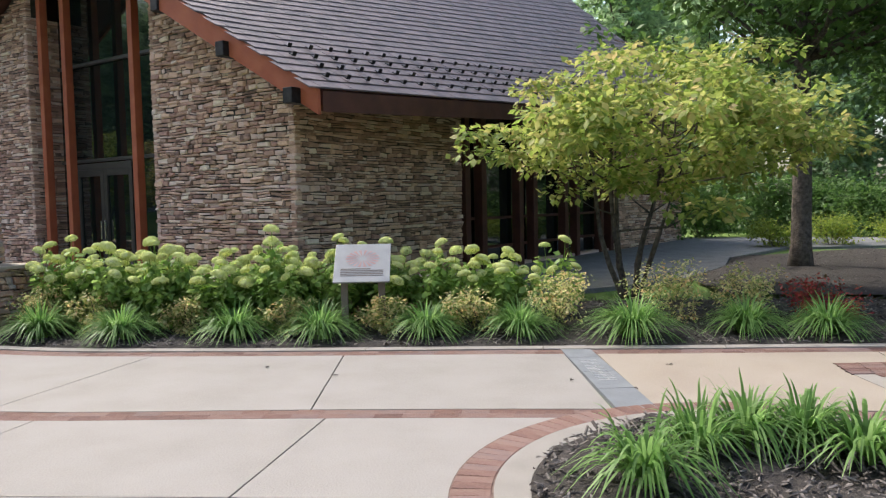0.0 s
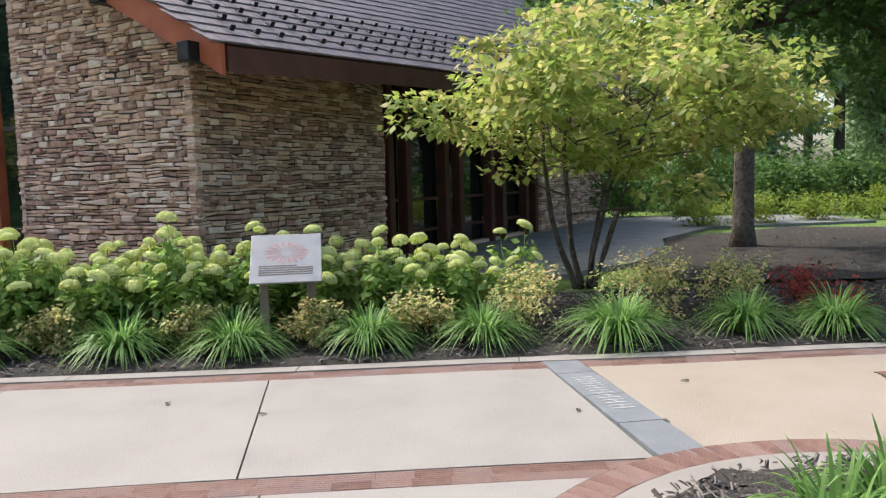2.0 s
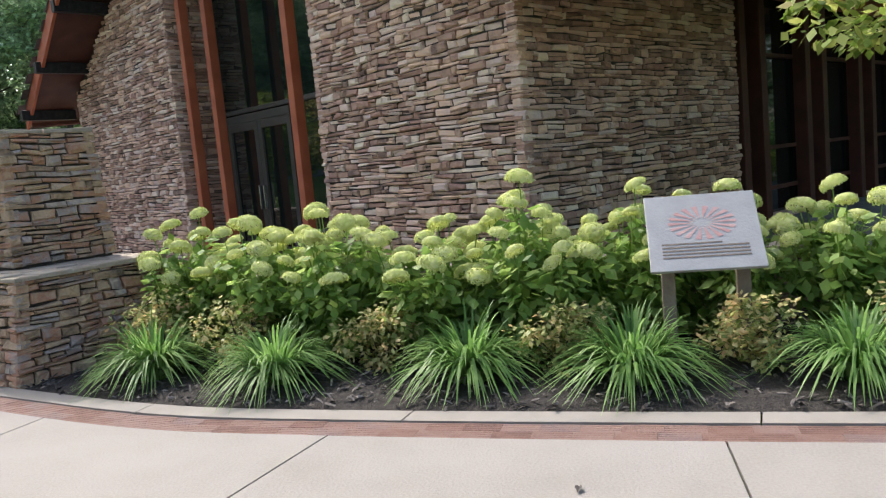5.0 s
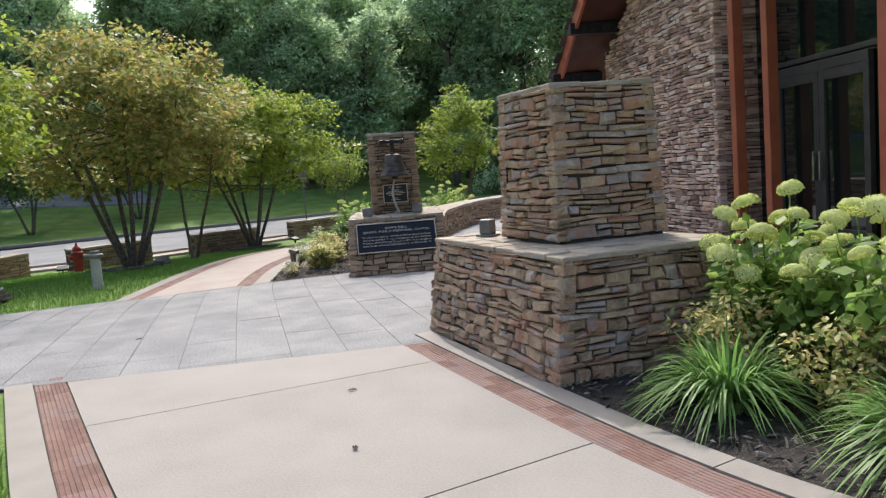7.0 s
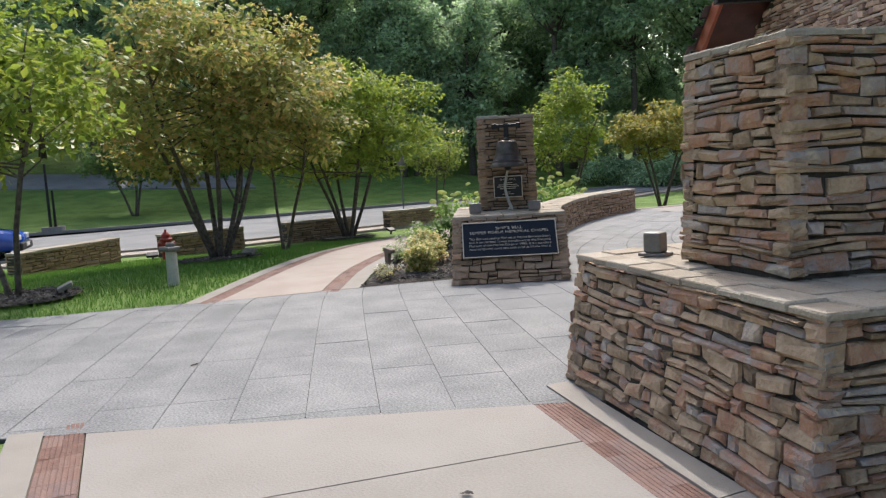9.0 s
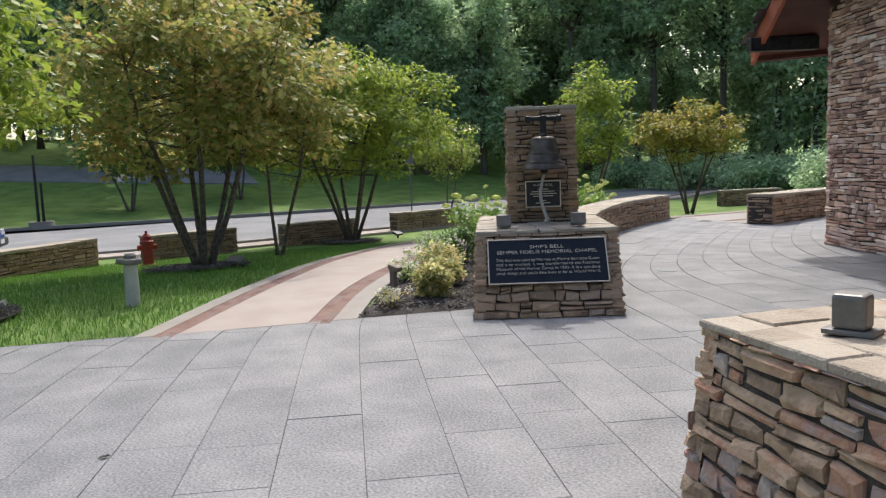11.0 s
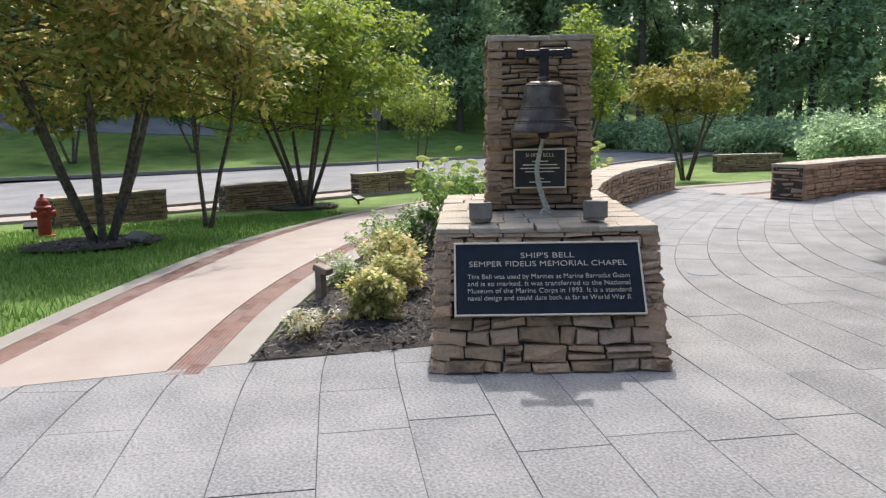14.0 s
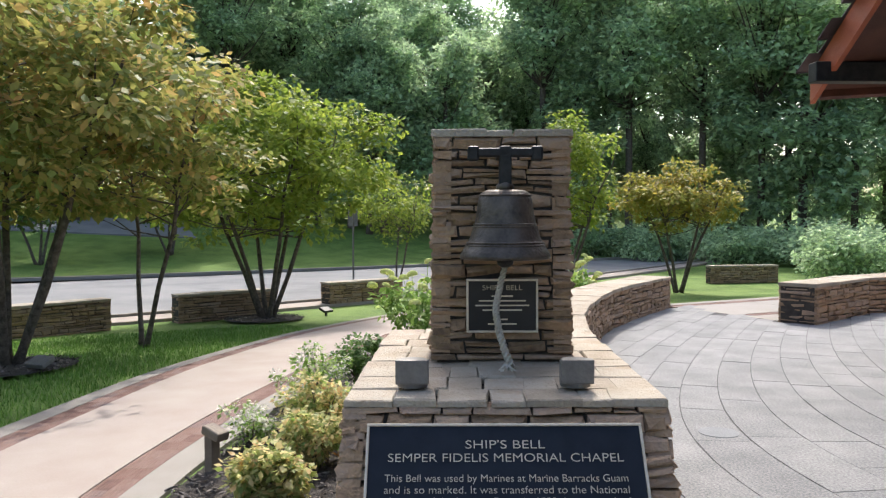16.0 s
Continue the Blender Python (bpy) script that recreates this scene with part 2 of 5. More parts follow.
def slab(name, pts, z0, z1, mat, parent=None, label=""):
    v, f = prism(ccw(list(pts)), z0, z1)
    return link_mesh(name, v, f, mat, parent, label)

def spline(points, x):
    """Smooth y at x through points sorted by x."""
    p = points
    i = max(0, min(len(p) - 2, sum(1 for q in p if q[0] <= x) - 1))
    (x0, y0), (x1, y1) = p[i], p[i + 1]
    m0 = (y1 - p[max(0, i - 1)][1]) / (x1 - p[max(0, i - 1)][0])
    m1 = (p[min(len(p) - 1, i + 2)][1] - y0) / (p[min(len(p) - 1, i + 2)][0] - x0)
    t, w = (x - x0) / (x1 - x0), x1 - x0
    if t < 0 or t > 1:
        return (y0 + m0 * (x - x0)) if t < 0 else (y1 + m1 * (x - x1))
    return y0 * (1 + 2 * t) * (1 - t) ** 2 + m0 * w * t * (1 - t) ** 2 + y1 * t * t * (3 - 2 * t) + m1 * w * t * t * (t - 1)

def curve_points(points, n):
    """Even points along a Catmull-Rom curve."""
    out = []
    p = [Vector(q) for q in points]
    for i in range(len(p) - 1):
        a, b, c, d = p[max(0, i - 1)], p[i], p[i + 1], p[min(len(p) - 1, i + 2)]
        for k in range(12):
            t = k / 12
            out.append(.5 * ((2 * b) + (c - a) * t + (2 * a - 5 * b + 4 * c - d) * t * t + (3 * b - a - 3 * c + d) * t ** 3))
    out.append(p[-1])
    ds = [0]
    for a, b in zip(out, out[1:]):
        ds.append(ds[-1] + (b - a).length)
    res = []
    for k in range(n):
        s = ds[-1] * k / (n - 1)
        j = max(0, min(len(out) - 2, sum(1 for q in ds if q <= s) - 1))
        u = (s - ds[j]) / max(1e-6, ds[j + 1] - ds[j])
        res.append(out[j].lerp(out[j + 1], u))
    return res, ds[-1]

def offset_line(pts, d):
    """Shift a plan line to its left by d."""
    out = []
    for i, p in enumerate(pts):
        t = (pts[min(i + 1, len(pts) - 1)] - pts[max(0, i - 1)]).normalized()
        out.append(Vector((p.x - t.y * d, p.y + t.x * d)))
    return out

def fall(x):
    """Height of the ground: level round the chapel, falling to the road, rising past it."""
    u = min(max((-x - 15.5) / 13.5, 0), 1)
    z = -.62 * u * u * (3 - 2 * u)
    w = min(max((-x - 45) / 40, 0), 1)
    return z + 5.5 * w * w * (3 - 2 * w) + .02 * min(max(-x - 44.5, 0), 10)

def z_at(dz):
    return lambda x, y: fall(x) + dz

# ---- stone building ----
def stone_shape(rng, point, u0, u1, z0, z1, depth=.11, proud=.012, ch=.015, joint=.0065):
    """One rough stone as verts and faces. point(u, n, z) lays it into the wall."""
    p = rng.uniform(-proud, proud)
    j = lambda s=.006: rng.uniform(-s, s)
    a0, a1, b0, b1 = u0 + joint, u1 - joint, z0 + joint * .8, z1 - joint * .8
    c = min(ch, (a1 - a0) * .25, (b1 - b0) * .25)
    ring = [(a0, b0), (a1, b0), (a1, b1), (a0, b1)]
    inner = [(a0 + c, b0 + c), (a1 - c, b0 + c), (a1 - c, b1 - c), (a0 + c, b1 - c)]
    v = [point(a, -depth, b) for a, b in ring]
    v += [point(a + j(), p - c * 1.2 + j(.006), b + j(min(.011, (b1 - b0) * .14))) for a, b in ring]
    v += [point(a + j(.012), p + j(.011), b + j(min(.012, (b1 - b0) * .15))) for a, b in inner]
    f = []
    for o in (0, 4):
        f += [(o + i, o + (i + 1) % 4, o + 4 + (i + 1) % 4, o + 4 + i) for i in range(4)]
    f.append((8, 9, 10, 11))
    return v, f

def stone_face(parent, seed, p0, p1, q0, q1, z0, z1, hr, lr, mat, limit=None, single=300, depth=.11, near=None, proud=.012, warp=.028):
    """Coursed stones on a (leaning) wall face from p0 to p1 below and q0 to q1 above. limit(u) caps the height."""
    rng = random.Random(seed)
    p0, p1, q0, q1 = (Vector(p) for p in (p0, p1, q0, q1))
    length = (p1 - p0).length
    t = (p1 - p0).normalized()
    nrm = Vector((t.y, -t.x))
    def point(u, n, z):
        q = Vector((u * 2.6 + seed * 3.7, z * 7.0, seed * 1.3))
        hold = min(1, max(0, (z - z0) / .08), max(0, (z1 - z) / .08))
        side = min(1, max(0, u / .12), max(0, (length - u) / .12))
        z = z + warp * hold * (noise.noise(q) + .45 * noise.noise(q * 2.7))
        u = u + warp * .6 * side * noise.noise(Vector((u * 4.0, z * 11.0 + seed, 7.7)))
        k, s = (z - z0) / (z1 - z0), u / length
        w = p0.lerp(p1, s).lerp(q0.lerp(q1, s), k) + nrm * n
        return (w.x, w.y, z)
    z, count, rest_v, rest_f = z0, 0, [], []
    while z < z1 - .015:
        hh = rng.uniform(*hr)
        top = min(z + hh, z1)
        if z1 - top < hr[0] * .5:
            top = z1
        u = -rng.uniform(0, lr[1] * .3)
        while u < length - .01:
            ll = rng.uniform(*lr) * (1.25 if hh < sum(hr) / 2 else .85)
            e = u + ll
            if length - e < lr[0] * .6:
                e = length
            a, b = max(u, 0), min(e, length)
            if b - a > .02 and (limit is None or min(limit(a), limit(b)) >= top - .05):
                pieces = [(z, top)]
                if hh > hr[0] * 1.7 and rng.random() < .3:
                    m = z + (top - z) * rng.uniform(.4, .6)
                    pieces = [(z, m), (m, top)]
                for za, zb in pieces:
                    v, f = stone_shape(rng, point, a, b, za, zb, depth, proud)
                    if count < single and (near is None or near(a, za)):
                        link_mesh("stone", v, f, mat, parent)
                        count += 1
                    else:
                        o = len(rest_v)
                        rest_v += v
                        rest_f += [tuple(i + o for i in q) for q in f]
            u = e
        z = top
    if rest_v:
        ob = link_mesh("stonework", rest_v, rest_f, mat, parent)
        ob["kind"] = "stuff"

def inset(quad, d):
    c = sum((Vector(q) for q in quad), Vector((0, 0))) / len(quad)
    return [Vector(q) + (c - Vector(q)).normalized() * d for q in quad]

def stone_block(name, label, category, base, top, z0, z1, hr, lr, mat, seed, sides=(0, 1, 2, 3), cap=.06, cap_cells=(6, 3), kind="", over=.03, group="", single=300):
    """A solid block of stacked stone over a plan quad (counter-clockwise), leaning in to its top, with a flagstone cap."""
    root = thing(name, label, category, group=group, kind=kind)
    b, t = inset(base, .05), inset(top, .05)
    n = len(b)
    verts = [(p.x, p.y, z0 - .03) for p in b] + [(p.x, p.y, z1 - .01) for p in t]
    faces = [tuple(range(n - 1, -1, -1)), tuple(range(n, 2 * n))] + [(i, (i + 1) % n, n + (i + 1) % n, n + i) for i in range(n)]
    link_mesh("core", verts, faces, M_MORTAR, root)
    for k in sides:
        stone_face(root, seed + k, base[k], base[(k + 1) % n], top[k], top[(k + 1) % n], z0, z1, hr, lr, mat, single=single if k < 2 else 40, proud=.016, warp=.03)
    if cap:
        flag_cap(root, top, z1, cap, cap_cells, seed + 9, over)
    return root

def flag_cap(root, quad, z, thick, cells, seed, over=.03, mat=None):
    rng = random.Random(seed)
    q = [Vector(p) for p in quad]
    c = sum(q, Vector((0, 0))) / 4
    q = [p + (p - c).normalized() * over for p in q]
    nu, nv = cells
    us = [[min(1, max(0, (i + (rng.uniform(-.3, .3) if 0 < i < nu else 0)) / nu)) for i in range(nu + 1)] for _ in range(nv)]
    vs = [(i + (rng.uniform(-.2, .2) if 0 < i < nv else 0)) / nv for i in range(nv + 1)]
    at = lambda u, v: q[0].lerp(q[1], u).lerp(q[3].lerp(q[2], u), v)
    for r in range(nv):
        for i in range(nu):
            g = .0015
            cs = [at(us[r][i], vs[r]), at(us[r][i + 1], vs[r]), at(us[r][i + 1], vs[r + 1]), at(us[r][i], vs[r + 1])]
            m = sum(cs, Vector((0, 0))) / 4
            cs = [p + (m - p).normalized() * g + Vector((rng.uniform(-.010, .010), rng.uniform(-.010, .010))) for p in cs]
            ins = [p + (m - p).normalized() * .009 for p in cs]
            zt = z + thick + rng.uniform(-.010, .003)
            v = [(p.x, p.y, z - .004) for p in cs] + [(p.x, p.y, zt - .008) for p in cs] + [(p.x, p.y, zt + rng.uniform(-.003, .003)) for p in ins]
            f = [(a + k, a + (k + 1) % 4, a + 4 + (k + 1) % 4, a + 4 + k) for a in (0, 4) for k in range(4)] + [(8, 9, 10, 11), (3, 2, 1, 0)]
            link_mesh("flagstone", v, f, mat or M_CAP, root)

# ---- ground ----
xs = [-260, -180, -130, -100] + [-90 + 2.5 * i for i in range(30)] + [-15.5 + 1.5 * i for i in range(22)] + [20, 30, 50, 90, 160, 260]
ys = [-260, -150, -90, -50, -30] + [-20 + 4 * i for i in range(22)] + [75, 100, 150, 260]
gv = [(x, y, fall(x) - .03) for x in xs for y in ys]
gf = [(i * len(ys) + j, (i + 1) * len(ys) + j, (i + 1) * len(ys) + j + 1, i * len(ys) + j + 1) for i in range(len(xs) - 1) for j in range(len(ys) - 1)]
tagged(link_mesh("ground", gv, gf, M_GRASS), "mown green lawn falling gently to the road", "lawn", kind="structure")

BED = [(-8.4, 10.38), (-6.1, 10.0), (-4.4, 9.80), (-3.08, 9.87), (-1.22, 10.07), (.58, 10.30), (2.3, 10.48), (4.0, 10.70), (8.0, 11.1), (16.0, 11.6)]
NEARB = [(-9.4, 7.44), (-6.3, 7.35), (-3.0, 7.34), (-.7, 7.65), (1.46, 7.92), (3.5, 8.09), (8.0, 8.5), (16.0, 9.0)]
bed_y = lambda x: spline(BED, x)
near_y = lambda x: spline(NEARB, x)
IX, IY = 2.55, 6.35

def span_panel(name, top, xa, xb, bottom, xc, xd, mat, parent, dz=0.0, n=9):
    """A paving panel between two plan curves, from xa to xb above and xc to xd below."""
    up = [(xa + (xb - xa) * i / n, top(xa + (xb - xa) * i / n)) for i in range(n + 1)]
    dn = [(xc + (xd - xc) * i / n, bottom(xc + (xd - xc) * i / n)) for i in range(n + 1)]
    return slab(name, dn + up[::-1], -.09, dz, mat, parent)

plaza = thing("pavement_plaza", "pale cream concrete walk in large jointed panels", "pavement", kind="structure")
far_edge, near_edge = (lambda x: bed_y(x) - .385), (lambda x: near_y(x) + .008)
tops, bots = [-8.08, -7.35, -5.23, -3.08, -1.05, 1.18], [-9.10, -7.66, -5.25, -3.19, -.64, 1.60]
for i in range(5):
    span_panel("panel", far_edge, tops[i] + .006, tops[i + 1] - .006, near_edge, bots[i] + .006, bots[i + 1] - .006, M_CONC, plaza)
for a, b in ((1.50, 4.2), (4.2, 7.2), (7.2, 10.5), (10.5, 16)):
    span_panel("panel", far_edge, a + .006, b - .006, near_edge, a + (.42 if a < 2 else 0) + .006, b - .006, M_CONC_TAN, plaza)
low = lambda x: near_y(x) - .235
cut = lambda x: 5.9 + .12 * (x + .7)
for a, b in ((-4.6, -2.6), (-2.6, -.45), (-.45, 1.6), (1.6, 4.5), (4.5, 9), (9, 16)):
    span_panel("panel", low, a + .006, b - .006, cut, a + .006, b - .006, M_CONC, plaza)
    span_panel("panel", lambda x: cut(x) - .012, a + .006, b - .006, lambda x: -3.0, a + .006, b - .006, M_CONC, plaza)
for a, b in ((-4.6, 2), (2, 9), (9, 16)):
    span_panel("panel", lambda x: -3.012, a + .006, b - .006, lambda x: -12.0, a + .006, b - .006, M_CONC, plaza)
span_panel("edging", low, -9.3, -4.62, lambda x: low(x) - .2, -9.35, -4.62, M_KERB, plaza, n=20)

kerb = thing("bed_kerb", "low concrete edging strip along the planting bed", "kerb", kind="structure")
a = -8.3
while a < 15.5:
    b = a + 1.85
    span_panel("edging", bed_y, a + .005, b - .005, lambda x: bed_y(x) - .165, a + .005, b - .005, M_KERB, kerb, .012)
    a = b

def brick_mesh(lx, ly, h=.05):
    c = .006
    v = [(sx * (lx / 2 - d), sy * (ly / 2 - d), z) for z, d in ((-h, 0), (-c, 0), (0, c)) for sx, sy in ((-1, -1), (1, -1), (1, 1), (-1, 1))]
    f = [(o + i, o + (i + 1) % 4, o + 4 + (i + 1) % 4, o + 4 + i) for o in (0, 4) for i in range(4)] + [(8, 9, 10, 11)]
    me = bpy.data.meshes.new("brick")
    me.from_pydata(v, [], f)
    me.materials.append(M_BRICK)
    return me

def grooved_brick(lx, ly, h=.05):
    """A paver whose face is cut by three shallow grooves along it."""
    c, g, d = .004, .0035, .005
    line = [(-ly / 2, -h), (-ly / 2, -c), (-ly / 2 + c, 0)]
    for k in (-1, 0, 1):
        y = k * ly * .25
        line += [(y - g, 0), (y, -d), (y + g, 0)]
    line += [(ly / 2 - c, 0), (ly / 2, -c), (ly / 2, -h)]
    n = len(line)
    v = [(sx * lx / 2, y, z) for sx in (-1, 1) for y, z in line]
    me = bpy.data.meshes.new("brick")
    me.from_pydata(v, [], [(i, n + i, n + i + 1, i + 1) for i in range(n - 1)])
    me.materials.append(M_BRICK)
    return me

BRICK = grooved_brick(.2035, .108)
RADIAL = brick_mesh(.222, .098)

def lay_brick(me, parent, x, y, turn, z=0.0, rng=random):
    ob = new("brick", me)
    ob.parent = parent
    ob.matrix_basis = pose(x, y, z + rng.uniform(-.002, .002), rng.uniform(-.4, .4), rng.uniform(-.4, .4), turn + rng.uniform(-.5, .5))

def brick_band(name, label, fn, x0, x1, seed, skip=None):
    """Two rows of pavers along a plan curve."""
    root = thing(name, label, "brick paving", kind="structure")
    rng = random.Random(seed)
    line = [Vector((x0 + (x1 - x0) * i / 60, fn(x0 + (x1 - x0) * i / 60))) for i in range(61)]
    band_along(root, line, rng, skip)
    bed = offset_line(line, .115)[::-1] + offset_line(line, -.115)
    slab("joint_bed", [tuple(p) for p in bed], -.09, -.006, M_JOINT, root)
    return root

def band_along(root, line, rng, skip=None, z=None, rows=(-.055, .055)):
    for row, off in enumerate(rows):
        pts = offset_line(line, off)
        s, carry = (.1 if row else 0.0), 0.0
        for p, q in zip(pts, pts[1:]):
            d = (q - p).length
            while carry <= d:
                w = p.lerp(q, carry / d)
                if skip is None or not skip(w):
                    lay_brick(BRICK, root, w.x, w.y, math.degrees(math.atan2(q.y - p.y, q.x - p.x)), 0 if z is None else z(w.x), rng)
                carry += .206
            carry -= d

brick_band("brick_border", "red brick paver band beside the planting bed kerb", lambda x: bed_y(x) - .275, -8.0, 9.0, 3)
in_ring = lambda w: (w - Vector((IX, IY))).length < 1.88
brick_band("brick_border", "red brick paver band crossing the concrete walk", lambda x: near_y(x) - .115, -9.25, 9.0, 4, in_ring)

# round planting island with its brick ring
ring = thing("brick_ring", "ring of radial red brick pavers round the island", "brick paving", kind="structure")
rng = random.Random(11)
for i in range(112):
    a = 2 * math.pi * i / 112
    lay_brick(RADIAL, ring, IX + 1.745 * math.cos(a), IY + 1.745 * math.sin(a), math.degrees(a), .008, rng)
def annulus(name, r0, r1, z0, z1, mat, parent=None, n=72):
    v = [(IX + r * math.cos(2 * math.pi * i / n), IY + r * math.sin(2 * math.pi * i / n), z) for r, z in ((r0, z0), (r0, z1), (r1, z1), (r1, z0)) for i in range(n)]
    f = [(k * n + i, k * n + (i + 1) % n, ((k + 1) % 4) * n + (i + 1) % n, ((k + 1) % 4) * n + i) for k in range(4) for i in range(n)]
    return link_mesh(name, v, [q[::-1] for q in f], mat, parent)
annulus("joint_bed", 1.62, 1.865, -.03, .003, M_JOINT, ring)
tagged(annulus("kerb", 1.43, 1.625, -.03, .014, M_KERB), "curved pale concrete kerb round the island", "kerb", kind="structure")

def mulch(name, label, pts, seed, chips, z=0.0, lump=.035, fn=None):
    """A bed of bark: an uneven sheet and loose chips."""
    rng = random.Random(seed)
    pts = ccw(list(pts))
    xs_, ys_ = [p[0] for p in pts], [p[1] for p in pts]
    def inside(x, y):
        r = False
        for (ax, ay), (bx, by) in zip(pts, pts[1:] + pts[:1]):
            if (ay > y) != (by > y) and x < (bx - ax) * (y - ay) / (by - ay) + ax:
                r = not r
        return r
    bm = bmesh.new()
    edge = [bm.verts.new((x, y, z)) for x, y in pts]
    bm.faces.new(edge)
    bmesh.ops.triangulate(bm, faces=bm.faces)
    for _ in range(4):
        bmesh.ops.subdivide_edges(bm, edges=[e for e in bm.edges if e.calc_length() > .3], cuts=1)
        bmesh.ops.triangulate(bm, faces=bm.faces)
    for v in bm.verts:
        if not v.is_boundary:
            v.co.z += lump * (.5 + noise.noise(v.co * 2.2)) + rng.uniform(0, .012)
        v.co.z += fall(v.co.x)
    sheet = tagged(part(name, bm, M_MULCH), label, "mulch bed", kind="structure")
    verts, faces = [], []
    while len(faces) < chips * 2:
        x, y = rng.uniform(min(xs_), max(xs_)), rng.uniform(min(ys_), max(ys_))
        if not inside(x, y):
            continue
        m = pose(x, y, z + fall(x) + lump * .6 + rng.uniform(0, .025), rng.uniform(-35, 35), rng.uniform(-35, 35), rng.uniform(0, 360))
        l, w = rng.uniform(.014, .046), rng.uniform(.005, .014)
        o = len(verts)
        verts += [m @ Vector(q) for q in ((-l, -w, 0), (l, -w * .6, 0), (l, w, 0), (-l, w * .7, 0), (-l * .4, 0, .008), (l * .5, 0, .009))]
        faces += [(o, o + 1, o + 5, o + 4), (o + 1, o + 2, o + 5), (o + 2, o + 3, o + 4, o + 5), (o + 3, o, o + 4)]
    loose = link_mesh("bark_chips", verts, faces, M_CHIP, sheet)
    loose["kind"] = "stuff"
    return sheet

front = [(x, bed_y(x)) for x in [-6.1 + i * .4 for i in range(56)]]
mulch("planting_bed", "dark shredded bark mulch in the long planting bed", front + [(16, 14.5), (5, 14.5), (1.5, 14.2), (-.6, 13.0), (-3.5, 12.3), (-5.9, 11.3)], 21, 20000)
mulch("island_bed", "dry brown bark mulch on the round island", [(IX + 1.43 * math.cos(i * .1745), IY + 1.43 * math.sin(i * .1745)) for i in range(36)], 22, 5000, .014, .06)

# engraved stone strip across the walk
strip = thing("stone_strip", "grey engraved stone strip set across the walk", "stone strip", kind="structure")
p, q = Vector((1.24, 10.42)), Vector((1.78, 7.95))
t = (q - p).normalized()
s = Vector((-t.y, t.x))
for i in range(4):
    a, b = p.lerp(q, i / 4 + .002), p.lerp(q, (i + 1) / 4 - .002)
    slab("slab", [tuple(a + s * .15), tuple(b + s * .15), tuple(b - s * .15), tuple(a - s * .15)], -.08, .006, M_STRIP, strip)
for i in range(7):
    c = p.lerp(q, .32 + i * .05)
    for d in (-.03, .035):
        e = c + t * d
        slab("engraving", [tuple(e + s * .08), tuple(e + s * .08 + t * .014), tuple(e - s * .08 + t * .014), tuple(e - s * .08)], 0, .0095, M_ENGRAVE, strip)
    slab("engraving", [tuple(c + t * .02 + s * .02), tuple(c + t * .036 + s * .02), tuple(c - t * .02 - s * .01), tuple(c - t * .034 - s * .01)], 0, .0095, M_ENGRAVE, strip)
inlay = thing("brick_inlay", "slatted red brick inlay in the tan paving", "brick paving", kind="structure")
for i in range(9):
    for k in range(6):
        if k >= 5 - i:
            lay_brick(BRICK, inlay, 3.72 + k * .21, 8.75 + i * .115 + .04 * k, 8, .012)
slab("joint_bed", [(3.62, 9.42), (3.75, 8.68), (5.0, 8.86), (5.0, 9.78)], -.03, .004, M_KERB, inlay)

# granite forecourt in rings
fore = thing("pavement_forecourt", "grey granite paving laid in wide curving rings", "pavement", kind="structure")
rng = random.Random(31)
def clip(poly, p, q):
    """Keep the part of a polygon to the left of the line from p to q."""
    side = lambda w: (q[0] - p[0]) * (w[1] - p[1]) - (q[1] - p[1]) * (w[0] - p[0])
    out = []
    for a, b in zip(poly, poly[1:] + poly[:1]):
        sa, sb = side(a), side(b)
        if sa >= 0:
            out.append(a)
        if sa * sb < 0:
            k = sa / (sa - sb)
            out.append((a[0] + (b[0] - a[0]) * k, a[1] + (b[1] - a[1]) * k))
    return out
SLOPES = [(-24, 1.7), (-20, 1.6), (-17, 1.3), (-15, .95), (-13.9, .62), (-12.9, .36), (-11.6, .32), (-10, .31), (-2, .29)]
rise = lambda x: spline(SLOPES, x)
steps = [-24 + .1 * i for i in range(220)]
heights = [0.0]
for x in steps[1:]:
    heights.append(heights[-1] - .1 * rise(x - .05))
zero = heights[130]
def lane(x):
    """Sweep of one joint line of the forecourt."""
    k = (x + 24) / .1
    n = max(0, min(218, int(k)))
    return heights[n] + (heights[n + 1] - heights[n]) * (k - n) - zero
ROW = .48
for row in range(54):
    c = 2.2 + ROW * row
    x = -4.2 - rng.uniform(0, .5)
    while x > -22:
        th = math.atan(rise(x))
        dx = rng.choice((.6, .95, 1.15, 1.35)) * math.cos(th)
        g = .003
        def corner(px, up):
            q = math.atan(rise(px))
            return (px + up * ROW * math.sin(q) * math.cos(q), lane(px) + c + up * ROW * math.cos(q) ** 2)
        ks = [x - g - (dx - 2 * g) * i / 3 for i in range(4)]
        poly = [corner(k, .006) for k in ks] + [corner(k, .994) for k in ks[::-1]]
        cx, cy = corner(x - dx / 2, .5)
        x -= dx
        poly = clip(ccw(poly), (-9.42, 6.70), (-7.93, 10.16))
        if cy < 12.9 and poly:
            poly = clip(poly, (-13.10, 11.9), (-13.98, 7.6))
        if len(poly) < 3 or cy < 4.5:
            continue
        if cy > 12.9 and (cx + 14.5) * -4.9 - (cy - 14.5) * 6.0 > 6:
            continue
        if cy > 21.05 and cx < -18.3:
            continue
        if cx < -20.9 or cy > 26.5 or (cx + 3.1) * .408 + (cy - 13.75) * .913 > .1 and (cy - 13.75) * .408 - (cx + 3.1) * .913 < 12.9:
            continue
        slab("paver", poly, -.06, rng.uniform(-.0015, .0015), M_SLATE, fore)
